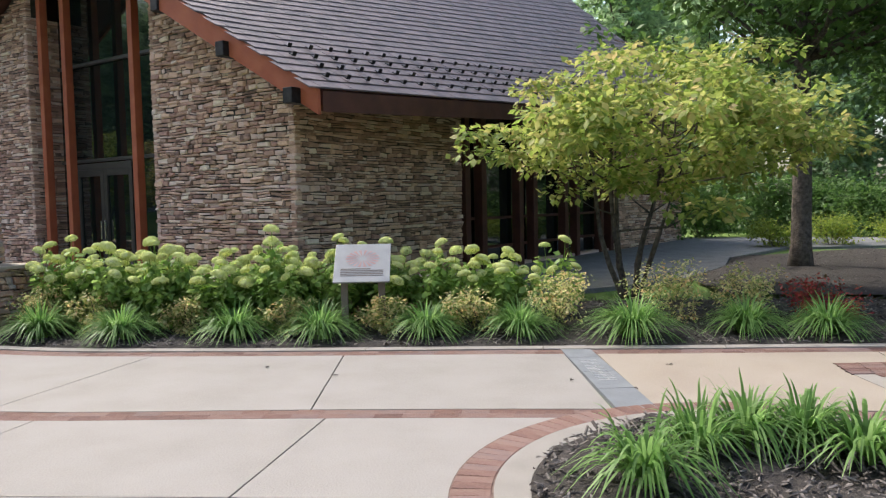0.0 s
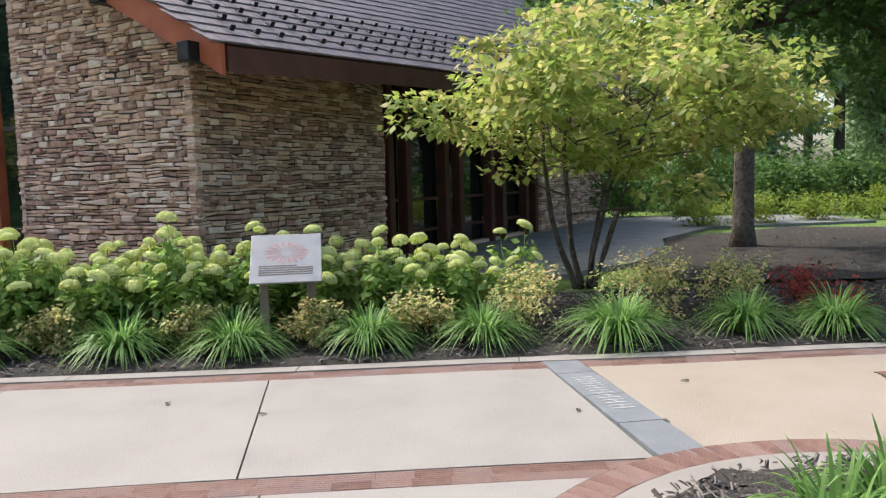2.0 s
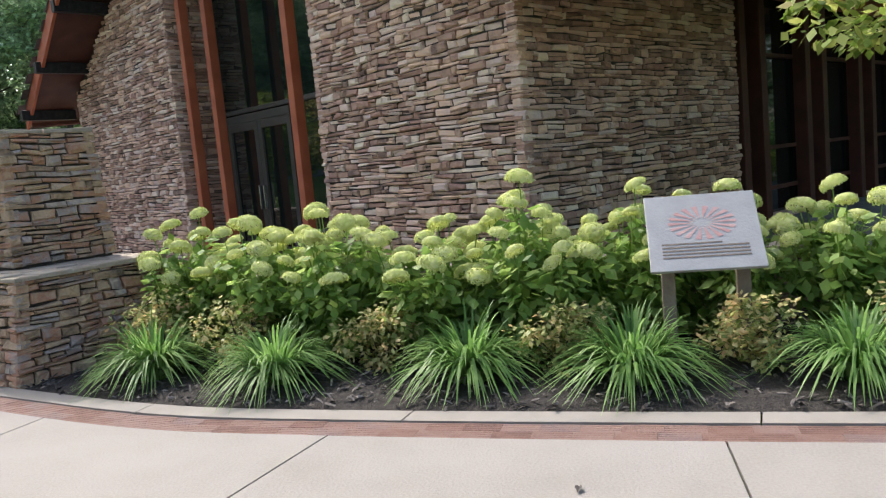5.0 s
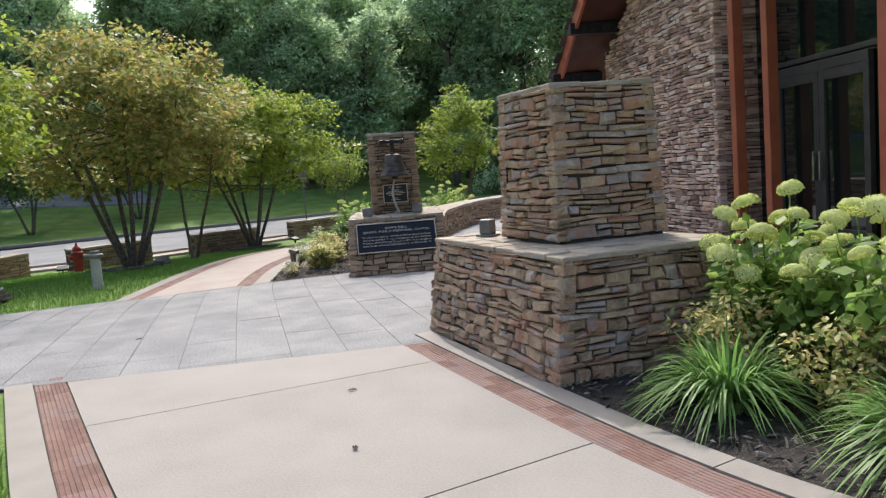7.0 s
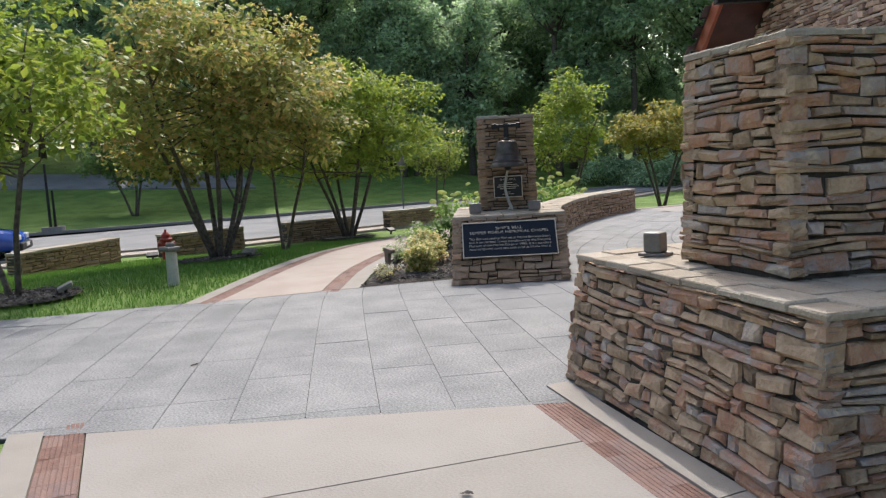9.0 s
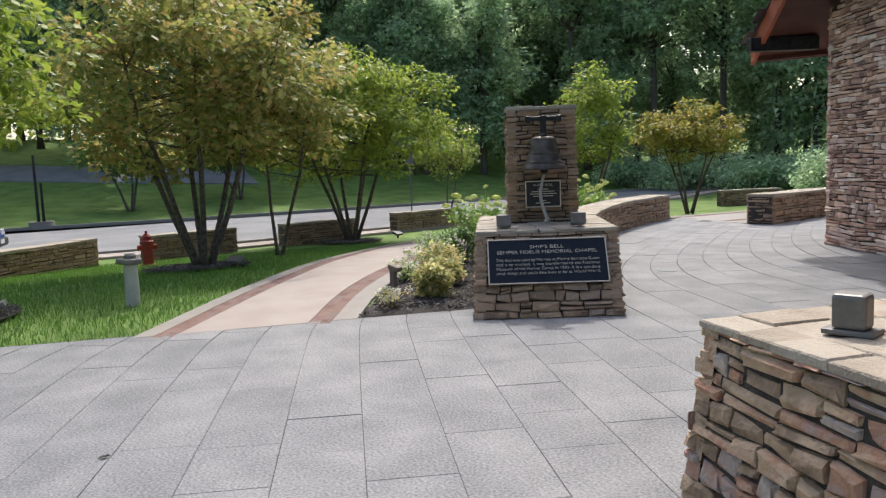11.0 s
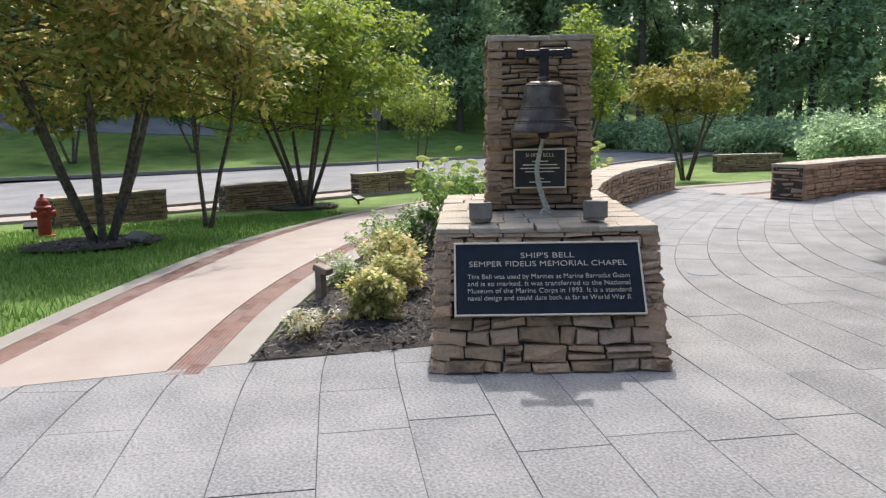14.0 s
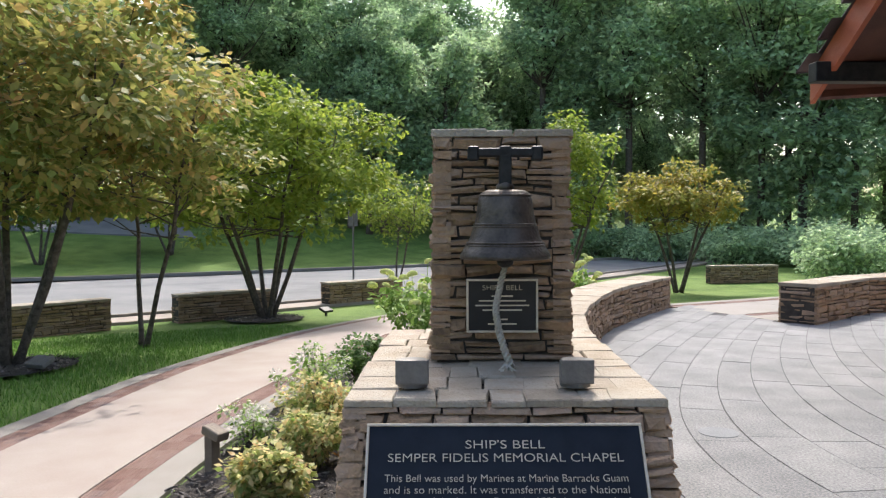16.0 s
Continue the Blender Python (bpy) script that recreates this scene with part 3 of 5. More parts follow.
slab("joint_bed", [(-8.0, 10.3), (-9.4, 6.7), (-10.3, 4.5), (-14.6, 4.5), (-13.2, 12.0), (-14.4, 14.6), (-21, 19.8), (-18.3, 26.5), (-17.4, 26.5), (-14.95, 19.1), (-5.8, 14.0)], -.08, -.005, M_JOINT_GREY, fore)

# far path with its two brick bands
OUT = [(-13.72, 8.5), (-15.22, 9.35), (-17.16, 10.47), (-20.33, 12.28), (-24.2, 15.0), (-27.1, 18.4), (-28.6, 23)]
INN = [(-13.36, 10.62), (-14.71, 11.31), (-15.9, 12.05), (-17.15, 12.9), (-19.96, 14.9), (-22.6, 17.2), (-24.5, 23)]
path = thing("garden_path", "cream concrete path curving down towards the road", "path", kind="structure")
o_pts, _ = curve_points(OUT, 41)
i_pts, _ = curve_points(INN, 41)
blend = lambda k, w: o_pts[k].lerp(i_pts[k], w)
def across(k, d_out=None, d_in=None):
    t_ = (i_pts[k] - o_pts[k]).normalized()
    return o_pts[k] + t_ * d_out if d_out is not None else i_pts[k] - t_ * d_in
for i in range(0, 40, 5):
    ks = list(range(i, i + 6))
    for nm, fa, fb, mt in (("edging", lambda k: across(k, 0), lambda k: across(k, .2), M_KERB), ("panel", lambda k: across(k, .43), lambda k: across(k, None, .49), M_WALKWAY), ("edging", lambda k: across(k, None, .25), lambda k: across(k, None, 0), M_KERB)):
        pl = [tuple(fa(k)) for k in ks] + [tuple(fb(k)) for k in ks[::-1]]
        slab(nm, pl, z_at(-.08), z_at(.002), mt, path)
    pl = [tuple(across(k, .2)) for k in ks] + [tuple(across(k, .43)) for k in ks[::-1]]
    slab("joint_bed", pl, z_at(-.08), z_at(-.006), M_JOINT, path)
    pl = [tuple(across(k, None, .49)) for k in ks] + [tuple(across(k, None, .25)) for k in ks[::-1]]
    slab("joint_bed", pl, z_at(-.08), z_at(-.006), M_JOINT, path)
rng = random.Random(41)
for ln in ([across(k, .315) for k in range(27)], [across(k, None, .37) for k in range(27)]):
    band_along(path, ln, rng, None, fall)

# walk leaving the forecourt between the two seat walls
exit_walk = thing("exit_walk", "cream concrete walk with brick bands leaving the forecourt", "path", kind="structure")
for y0 in (21.06, 23.0, 25.0, 27.0):
    y1 = y0 + (1.93 if y0 < 22 else 1.99)
    slab("edging", [(-21.25, y0), (-21.02, y0), (-21.02, y1), (-21.25, y1)], -.5, .0, M_KERB, exit_walk)
    slab("panel", [(-20.76, y0), (-19.36, y0), (-19.36, y1), (-20.76, y1)], -.5, .0, M_CONC, exit_walk)
    slab("edging", [(-19.1, y0), (-18.5, y0), (-18.5, y1), (-19.1, y1)], -.5, .0, M_KERB, exit_walk)
rng = random.Random(43)
for x in (-20.89, -19.23):
    slab("joint_bed", [(x - .13, 21.06), (x + .13, 21.06), (x + .13, 29), (x - .13, 29)], -.5, -.006, M_JOINT, exit_walk)
    band_along(exit_walk, [Vector((x, 21.16 + .5 * i)) for i in range(14)], rng)

# road with its kerbs
def ribbon(name, label, cat, xa, xb, mat, dz, y0=-60, y1=90, bend=.0):
    pts = [(xa(y), y) for y in range(y0, y1 + 1, 6)] + [(xb(y), y) for y in range(y1, y0 - 1, -6)]
    return tagged(slab(name, pts, -.75, dz, mat), label, cat, kind="structure")
near_x = lambda y: -29.2 - .0013 * (y - 12) ** 2 if y < 12 else -29.2 - .22 * (y - 12) - .006 * (y - 12) ** 2
far_x = lambda y: -43.0 - .05 * abs(y - 12) * (1 if y < 12 else 1.5)
ribbon("road", "pale grey asphalt road, dry and sunlit", "road", near_x, far_x, M_ROAD, -.60)
ribbon("pavement_road", "pinkish concrete pavement along the road", "pavement", lambda y: near_x(y) + 1.15, lambda y: near_x(y) + .16, M_WALKWAY, -.565)
ribbon("kerb_road", "concrete kerb at the road edge", "kerb", lambda y: near_x(y) + .155, near_x, M_KERB, -.50)
ribbon("kerb_road", "concrete kerb below the grassy bank", "kerb", far_x, lambda y: far_x(y) - .16, M_KERB, -.46)
ribbon("drive", "pale drive crossing the grassy bank", "road", lambda y: -62 + .3 * y, lambda y: -67 + .3 * y, M_ROAD, lambda x, y: fall(x) + .05, -60, 18)

# patio beside the chapel
slab("patio", [(-.9, 14.6), (1.5, 15.4), (3.2, 17.2), (4.3, 19.8), (4.8, 22.2), (7, 26), (12, 27), (12, 31), (2, 33), (-1, 20)], -.06, .05, M_SLATE).name = "patio"
tagged(bpy.data.objects["patio"], "grey stone patio in dappled shade beside the chapel", "patio", kind="structure")

# ---- chapel ----
C = Vector((-3.1, 13.75))
TH = math.degrees(math.atan2(.408, -.913))
chapel = thing("chapel", "stone chapel with slate roof, red timber and tall dark glass front", "building", Matrix.Translation((C.x, C.y, 0)) @ Matrix(((-.913, .408, 0, 0), (.408, .913, 0, 0), (0, 0, 1, 0), (0, 0, 0, 1))))
# chapel axes: a along the front, v into the building
WID, LEN, MID = 12.78, 19.0, 6.39
under = lambda a, v=0: 3.02 + .587 * (min(a, WID - a) + 1.1) + .055 * v
def gable_face(a0, a1, seed, mat, single):
    stone_face(chapel, seed, (a0, 0), (a1, 0), (a0, 0), (a1, 0), 0, 7.4, (.04, .10), (.10, .36), mat, limit=lambda u: under(a0 + u) - .02, single=single, near=lambda u, z: z < 3.2, depth=.13, proud=.022)
gable_face(0, 3.65, 101, M_STONE, 300)
gable_face(7.95, WID, 102, M_STONE, 200)
stone_face(chapel, 103, (0, 4.75), (0, 0), (0, 4.75), (0, 0), 0, 3.7, (.04, .10), (.10, .36), M_STONE, limit=lambda u: 3.88 - .055 * u, single=250, depth=.13, proud=.022)
stone_face(chapel, 104, (3.65, 0), (3.65, .75), (3.65, 0), (3.65, .75), 0, 5.7, (.045, .10), (.14, .4), M_STONE, single=0)
stone_face(chapel, 105, (7.95, .75), (7.95, 0), (7.95, .75), (7.95, 0), 0, 5.7, (.045, .10), (.14, .4), M_STONE, single=0)
stone_face(chapel, 106, (WID, 0), (WID, LEN), (WID, 0), (WID, LEN), 0, 3.7, (.06, .12), (.2, .5), M_STONE, single=0)
stone_face(chapel, 107, (0, LEN), (0, 13), (0, LEN), (0, 13), 0, 3.9, (.06, .12), (.2, .5), M_STONE, single=0)
def gable_core(a0, a1, v0, v1, parent=chapel):
    bm = bmesh.new()
    tops_ = [a for a in (a0, MID, a1) if a0 <= a <= a1]
    lo = [bm.verts.new((a, v0, 0)) for a in (a0, a1)]
    hi = [bm.verts.new((a, v0, under(a) - .03)) for a in tops_[::-1]]
    f = bm.faces.new(lo + hi)
    r_ = bmesh.ops.extrude_face_region(bm, geom=[f])
    bmesh.ops.translate(bm, vec=(0, v1 - v0, 0), verts=[e for e in r_["geom"] if isinstance(e, bmesh.types.BMVert)])
    return bm
part("wall_core", gable_core(.03, 3.62, .03, .5), M_MORTAR, chapel)
part("wall_core", gable_core(7.98, WID - .03, .03, .5), M_MORTAR, chapel)
part("wall_core", box(.03, .5, 0, .45, 4.72, 3.6), M_MORTAR, chapel)
part("wall_core", box(.03, 13.02, 0, .45, LEN, 3.9), M_MORTAR, chapel)
part("wall_core", box(WID - .45, .5, 0, WID - .03, LEN, 3.7), M_MORTAR, chapel)
part("back_wall", box(.3, LEN - .3, 0, WID - .3, LEN, 4.4), M_STONE, chapel)
# floor sheet coloured as the unlit room behind the glass
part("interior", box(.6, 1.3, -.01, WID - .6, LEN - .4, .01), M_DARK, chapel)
# glazed front
part("glass_front", gable_core(3.66, 7.94, .70, .74), M_GLASS, chapel, "tall dark glass reflecting the trees")
for a in (4.30, 6.62, 7.52):
    part("timber_post", box(a - .075, .04, 0, a + .075, .2, under(a) - .05, bevel=.012), M_WOOD, chapel, "red-stained timber post")
for z in (2.56, 4.6):
    part("mullion", box(3.7, .62, z, 7.9, .69, z + .07, bevel=.008), M_FRAME, chapel)
door = part("door", box(5.28, .60, 2.40, 7.30, .68, 2.53, bevel=.008), M_FRAME, chapel, "pair of dark bronze glazed doors")
for a0, a1 in ((5.28, 5.39), (6.17, 6.285), (6.295, 6.41), (7.19, 7.30)):
    part("door_stile", box(a0, .605, 0, a1, .685, 2.40, bevel=.006), M_FRAME, door)
for a0, a1 in ((5.39, 6.17), (6.41, 7.19)):
    part("door_rail", box(a0, .61, 0, a1, .68, .28, bevel=.006), M_FRAME, door)
    part("door_rail", box(a0, .61, 2.26, a1, .68, 2.40, bevel=.006), M_FRAME, door)
    part("door_pane", box(a0, .64, .28, a1, .655, 2.26), M_GLASS, door)
for a in (6.22, 6.36):
    part("door_handle", box(a - .014, .54, .92, a + .014, .6, 1.32, bevel=.008), M_CHROME, door)
# roof
E_OUT, THK = 1.25, .26
def roof_pt(d, v, side, up=0.0):
    """d: metres down from the ridge along the plan; side -1 towards a=0."""
    a = MID + side * d
    return (a, v, 3.02 + .587 * (MID + 1.1 - d) + .055 * v + .11 * max(v, 0) * (1 - d / 7.64) + up)
for side in (-1, 1):
    d1 = MID + (E_OUT if side < 0 else .95)
    bm = bmesh.new()
    nd, nv = 8, 14
    lev = []
    for u in (.06, .29):
        lev.append([[bm.verts.new(roof_pt(d1 * a / nd, -1.1 + .35 * a / nd if b == 0 else (LEN + .6) * b / nv, side, u)) for b in range(nv + 1)] for a in range(nd + 1)])
    for a in range(nd):
        for b in range(nv):
            for g_ in lev:
                bm.faces.new((g_[a][b], g_[a + 1][b], g_[a + 1][b + 1], g_[a][b + 1]))
    for b in range(nv):
        for a in (0, nd):
            bm.faces.new((lev[0][a][b], lev[0][a][b + 1], lev[1][a][b + 1], lev[1][a][b]))
    for a in range(nd):
        for b in (0, nv):
            bm.faces.new((lev[0][a][b], lev[0][a + 1][b], lev[1][a + 1][b], lev[1][a][b]))
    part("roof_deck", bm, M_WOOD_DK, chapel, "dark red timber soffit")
    # rake board
    bm = bmesh.new()
    vs = [bm.verts.new(roof_pt(d, v + o, side, u)) for o in (-.06, 0) for d, v, u in ((0, -1.1, -.06), (d1 + .05, -.75, -.06), (d1 + .05, -.75, .29), (0, -1.1, .29))]
    for q in ((0, 1, 2, 3), (7, 6, 5, 4), (0, 4, 5, 1), (1, 5, 6, 2), (2, 6, 7, 3), (3, 7, 4, 0)):
        bm.faces.new([vs[i] for i in q])
    part("rake_board", bm, M_WOOD, chapel, "red-stained timber rake board")
    bm = bmesh.new()
    vs = [bm.verts.new(roof_pt(d1 + w, v, side, u)) for w in (.0, .05) for v, u in ((-.7, -.02), (LEN + .6, -.02), (LEN + .6, .27), (-.7, .27))]
    for q in ((0, 1, 2, 3), (7, 6, 5, 4), (0, 4, 5, 1), (1, 5, 6, 2), (2, 6, 7, 3), (3, 7, 4, 0)):
        bm.faces.new([vs[i] for i in q])
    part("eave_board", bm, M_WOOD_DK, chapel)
    for d in (d1 - .35, d1 - 1.75, d1 - 3.3):
        bm = box(-.09, -1.0, -.16, .09, .12, .06, bevel=.01)
        p_ = roof_pt(d, 0, side)
        part("rafter_tail", bm, M_IRON, chapel, "dark beam end").matrix_basis = Matrix.Translation(p_)
    # slates in rows
    rng = random.Random(200 + side)
    tv, tf = [], []
    n_lone, n_rows = 0, int(d1 / .235)
    for row in range(n_rows):
        d_lo = d1 + .06 - row * .235
        d_hi = max(.0, d_lo - .30)
        v = -.98 + (row % 2) * .11
        big = side == -1
        while v < LEN + .55:
            w = rng.uniform(.2, .32) if big else 1.5
            lift = rng.uniform(0, .008)
            e = v + w - .006
            hold_v, hold_f = tv, tf
            lone = big and row < 9 and v < 8.2 and n_lone < 290
            if lone:
                tv, tf, n_lone = [], [], n_lone + 1
            o = len(tv)
            tv += [roof_pt(d_lo, v, side, .327 + lift), roof_pt(d_lo, e, side, .327 + lift), roof_pt(d_hi, e, side, .305), roof_pt(d_hi, v, side, .305),
                   roof_pt(d_lo, v, side, .308), roof_pt(d_lo, e, side, .308)]
            tf += [(o, o + 1, o + 2, o + 3), (o + 4, o + 5, o + 1, o), (o + 4, o, o + 3), (o + 1, o + 5, o + 2)]
            if lone:
                link_mesh("slate", tv, tf, M_ROOF, chapel)
                tv, tf = hold_v, hold_f
            v += w
    sl = link_mesh("slating", tv, tf, M_ROOF, chapel, "rows of dark grey purple slates")
    sl["kind"] = "stuff"
    if side == -1:
        gm = None
        for rr in range(4):
            for i in range(26):
                p_ = roof_pt(d1 - .28 - .33 * rr, -.3 + i * .46 + .23 * (rr % 2), side, .345)
                if gm is None:
                    bm = box(-.05, -.03, 0, .05, .03, .012)
                    bm_box(bm, -.055, -.035, 0, -.03, .035, .075, bevel=.008)
                    ob = part("snow_guard", bm, M_IRON, chapel)
                    gm = ob.data
                else:
                    ob = new("snow_guard", gm)
                    ob.parent = chapel
                ob.matrix_basis = Matrix.Translation(p_) @ pose(0, 0, 0, 0, -30, 0)
bm = bmesh.new()
vs = [bm.verts.new((MID + w, v, roof_pt(0, v, 1, u)[2])) for v in (-1.0, 0, LEN + .6) for w, u in ((-.17, .26), (.17, .26), (0, .40))]
for k in (0, 3):
    for q in ((0, 1, 4, 3), (1, 2, 5, 4), (2, 0, 3, 5)):
        bm.faces.new([vs[k + n] for n in q])
part("ridge_cap", bm, M_ROOF, chapel)
# glazed side under the eave
part("side_glass", box(.30, 4.8, .1, .34, 13, 3.7), M_GLASS, chapel, "dark window wall")
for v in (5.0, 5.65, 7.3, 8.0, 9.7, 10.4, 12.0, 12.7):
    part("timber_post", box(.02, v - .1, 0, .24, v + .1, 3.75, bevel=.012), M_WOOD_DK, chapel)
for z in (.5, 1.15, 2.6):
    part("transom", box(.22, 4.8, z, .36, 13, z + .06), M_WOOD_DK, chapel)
part("eave_beam", box(-.18, 4.6, 3.45, .12, 13.2, 3.75, bevel=.01), M_WOOD, chapel)
part("plinth", box(.1, 4.8, 0, .5, 13, .12), M_STONE, chapel)

# ---- stone walls and bell ----
pier = stone_block("pier_base", "low battered fieldstone wall with flagstone top", "stone wall",
    [(-8.42, 10.42), (-6.08, 9.98), (-5.72, 11.5), (-8.2, 11.9)], [(-8.40, 10.55), (-6.1, 10.1), (-5.8, 11.4), (-8.2, 11.8)], 0, .81, (.04, .10), (.11, .32), M_STONE2, 301, cap=.035, cap_cells=(9, 6), over=.012)
stone_block("stone_pillar", "square fieldstone pillar standing on the low wall", "stone pillar",
    [(-7.55, 10.68), (-6.64, 10.53), (-6.42, 11.45), (-7.42, 11.62)], [(-7.53, 10.72), (-6.68, 10.58), (-6.47, 11.41), (-7.40, 11.57)], .861, 1.99, (.04, .10), (.10, .30), M_STONE2, 321, cap=.035, cap_cells=(4, 4), over=-.005)
lamp = thing("wall_uplight", "small dark metal uplight on the low wall", "lamp", pose(-7.88, 10.78, .845, 0, 0, 20))
part("housing", box(-.06, -.05, .02, .06, .05, .15, bevel=.015), M_ZINC, lamp)
part("base_plate", box(-.09, -.06, 0, .09, .06, .02, bevel=.004), M_ZINC, lamp)

def wall_run(name, label, pts, h, width, seed, mat=M_STONE3, lr=(.15, .45), hr=(.05, .11), cap_mat=None, base=None, group=""):
    """A free-standing low wall along a plan line."""
    root = thing(name, label, "stone wall", group=group)
    pts = [Vector(p) for p in pts]
    L_, R_ = offset_line(pts, width / 2), offset_line(pts, -width / 2)
    bz = min(fall(p.x) for p in pts) - .02 if base is None else base
    top = bz + h
    outline = [tuple(p) for p in R_] + [tuple(p) for p in L_[::-1]]
    slim = [tuple(p) for p in offset_line(pts, -width / 2 + .04)] + [tuple(p) for p in offset_line(pts, width / 2 - .04)[::-1]]
    slab("core", slim, bz, top - .01, M_MORTAR, root)
    loop = R_ + L_[::-1]
    for i, (p, q) in enumerate(zip(loop, loop[1:] + loop[:1])):
        stone_face(root, seed + i, p, q, p, q, bz, top, hr, lr, mat, single=60, proud=.01)
    for i in range(len(pts) - 1):
        flag_cap(root, [R_[i], R_[i + 1], L_[i + 1], L_[i]], top, .05, (max(1, round((pts[i + 1] - pts[i]).length / .55)), 1), seed + 50 + i, .012, cap_mat)
    return root

wall_run("garden_wall", "low stone wall behind the hydrangeas", [(-5.85, 11.5), (-4.2, 11.95), (-2.2, 12.3), (-.2, 12.8)], .52, .4, 400)
SIDE = "low stone walls along the lawn"
wall_run("lawn_wall", "short low fieldstone wall beside the lawn", [(-23.4, 6.0), (-25.9, 8.1)], .62, .45, 410, group=SIDE)
wall_run("lawn_wall", "short low fieldstone wall behind the hydrant", [(-26.3, 9.3), (-27.3, 11.6)], .62, .45, 420, group=SIDE)
wall_run("lawn_wall", "short low fieldstone wall behind the tree", [(-27.9, 13.05), (-28.4, 15.3)], .60, .45, 430, group=SIDE)
wall_run("lawn_wall", "short low fieldstone wall near the sign post", [(-29.6, 17.1), (-30.3, 19.5)], .60, .45, 440, group=SIDE)
cpts, _ = curve_points([(-15.0, 14.4), (-17.2, 15.9), (-19.15, 17.9), (-20.05, 19.2), (-20.95, 20.72)], 9)
wall_run("curved_wall", "curved fieldstone seat wall edging the forecourt", [tuple(p) for p in cpts], .66, .62, 450, M_STONE3, base=-.12)
wall_run("seat_wall", "fieldstone seat wall at the far side of the forecourt", [(-18.10, 21.06), (-18.70, 23.2), (-18.75, 26)], .68, .6, 470, base=-.1)
wall_run("far_wall", "distant low stone wall on the lawn", [(-30.4, 31.7), (-29.6, 34.2)], .6, .4, 480)

PB = [(-12.58, 11.56), (-11.93, 12.85), (-14.25, 14.36), (-15.1, 12.86)]
PT = [(-13.06, 11.83), (-12.40, 13.13), (-14.45, 14.22), (-15.05, 12.9)]
ped = stone_block("bell_pedestal", "battered fieldstone pedestal with a flagstone top", "pedestal", PB, PT, 0, .785, (.036, .085), (.11, .34), M_STONE3, 501, cap=.035, cap_cells=(7, 9), over=.008)
TB = [(-13.69, 12.57), (-13.325, 13.29), (-14.0, 13.65), (-14.37, 12.93)]
stone_block("bell_tower", "narrow fieldstone tower behind the hanging bell", "stone tower", TB, [tuple(p) for p in inset(TB, .02)], .826, 2.09, (.036, .085), (.13, .34), M_STONE3, 521, cap=.04, cap_cells=(3, 2), over=.01)

def lettering(text, size, m, mat, parent, width=None, name="lettering"):
    cu = bpy.data.curves.new(name, "FONT")
    cu.body, cu.size, cu.extrude, cu.align_x, cu.align_y = text, size, .002, "CENTER", "CENTER"
    cu.offset = -.0006
    tmp = bpy.data.objects.new(name, cu)
    scene.collection.objects.link(tmp)
    bpy.context.view_layer.update()
    me = bpy.data.meshes.new_from_object(tmp.evaluated_get(bpy.context.evaluated_depsgraph_get()))
    if width:
        wx = [v.co.x for v in me.vertices]
        k = width / (max(wx) - min(wx))
        for v in me.vertices:
            v.co.x *= k
    bpy.data.objects.remove(tmp)
    me.materials.clear()
    me.materials.append(mat)
    ob = new(name, me)
    ob.parent = parent
    ob.matrix_basis = m
    return ob

def plaque(name, label, w, h, m, field):
    root = thing(name, label, "plaque", m)
    part("field", box(-w / 2, -h / 2, 0, w / 2, h / 2, .022, bevel=.004), field, root)
    for a in ((-w / 2, -h / 2, w / 2, -h / 2 + .012), (-w / 2, h / 2 - .012, w / 2, h / 2), (-w / 2, -h / 2 + .012, -w / 2 + .012, h / 2 - .012), (w / 2 - .012, -h / 2 + .012, w / 2, h / 2 - .012)):
        part("rim", box(a[0], a[1], 0, a[2], a[3], .030, bevel=.003), M_RAISED, root)
    return root
# sloped face of the pedestal
f0, f1, f2, f3 = Vector((*PB[0], 0)), Vector((*PB[1], 0)), Vector((*PT[1], .82)), Vector((*PT[0], .82))
face_at = lambda s, t: f0.lerp(f1, s).lerp(f3.lerp(f2, s), t)
ax = (face_at(1, .5) - face_at(0, .5)).normalized()
ay = (face_at(.5, 1) - face_at(.5, 0)).normalized()
an = ax.cross(ay).normalized()
ay = an.cross(ax)
cen = face_at(.5, .615) + an * .012
pm = Matrix((( ax.x, ay.x, an.x, cen.x), (ax.y, ay.y, an.y, cen.y), (ax.z, ay.z, an.z, cen.z), (0, 0, 0, 1)))
big = plaque("pedestal_plaque", "dark navy plaque with raised pale lettering", 1.19, .50, pm, M_PLAQUE)
for text, y, size, w in (("SHIP'S BELL", .155, .052, .34), ("SEMPER FIDELIS MEMORIAL CHAPEL", .098, .052, 1.0),
        ("This Bell was used by Marines at Marine Barracks Guam", .012, .045, 1.02), ("and is so marked. It was transferred to the National", -.036, .045, 1.02),
        ("Museum of the Marine Corps in 1993. It is a standard", -.084, .045, 1.02), ("naval design and could date back as far as World War II.", -.132, .045, 1.02)):
    lettering(text, size, pose(0, y, .0245), M_RAISED, big, w)
tx, tn = Vector((.452, .892, 0)), Vector((.892, -.452, 0))
tc = Vector((-13.507, 12.93, 1.14)) + tn * .0
tm = Matrix(((tx.x, 0, tn.x, tc.x + tn.x * .008), (tx.y, 0, tn.y, tc.y + tn.y * .008), (0, 1, 0, tc.z), (0, 0, 0, 1)))
small = plaque("tower_plaque", "small black plaque with pale raised lettering", .40, .30, tm, M_PLAQUE_BK)
lettering("SHIP'S BELL", .04, pose(0, .10, .0245), M_RAISED, small, .22)
for i, w in enumerate((.12, .26, .3, .22, .0, .06, .16)):
    if w:
        part("line", box(-w / 2, .05 - i * .026, .020, w / 2, .058 - i * .026, .0245), M_RAISED, small)

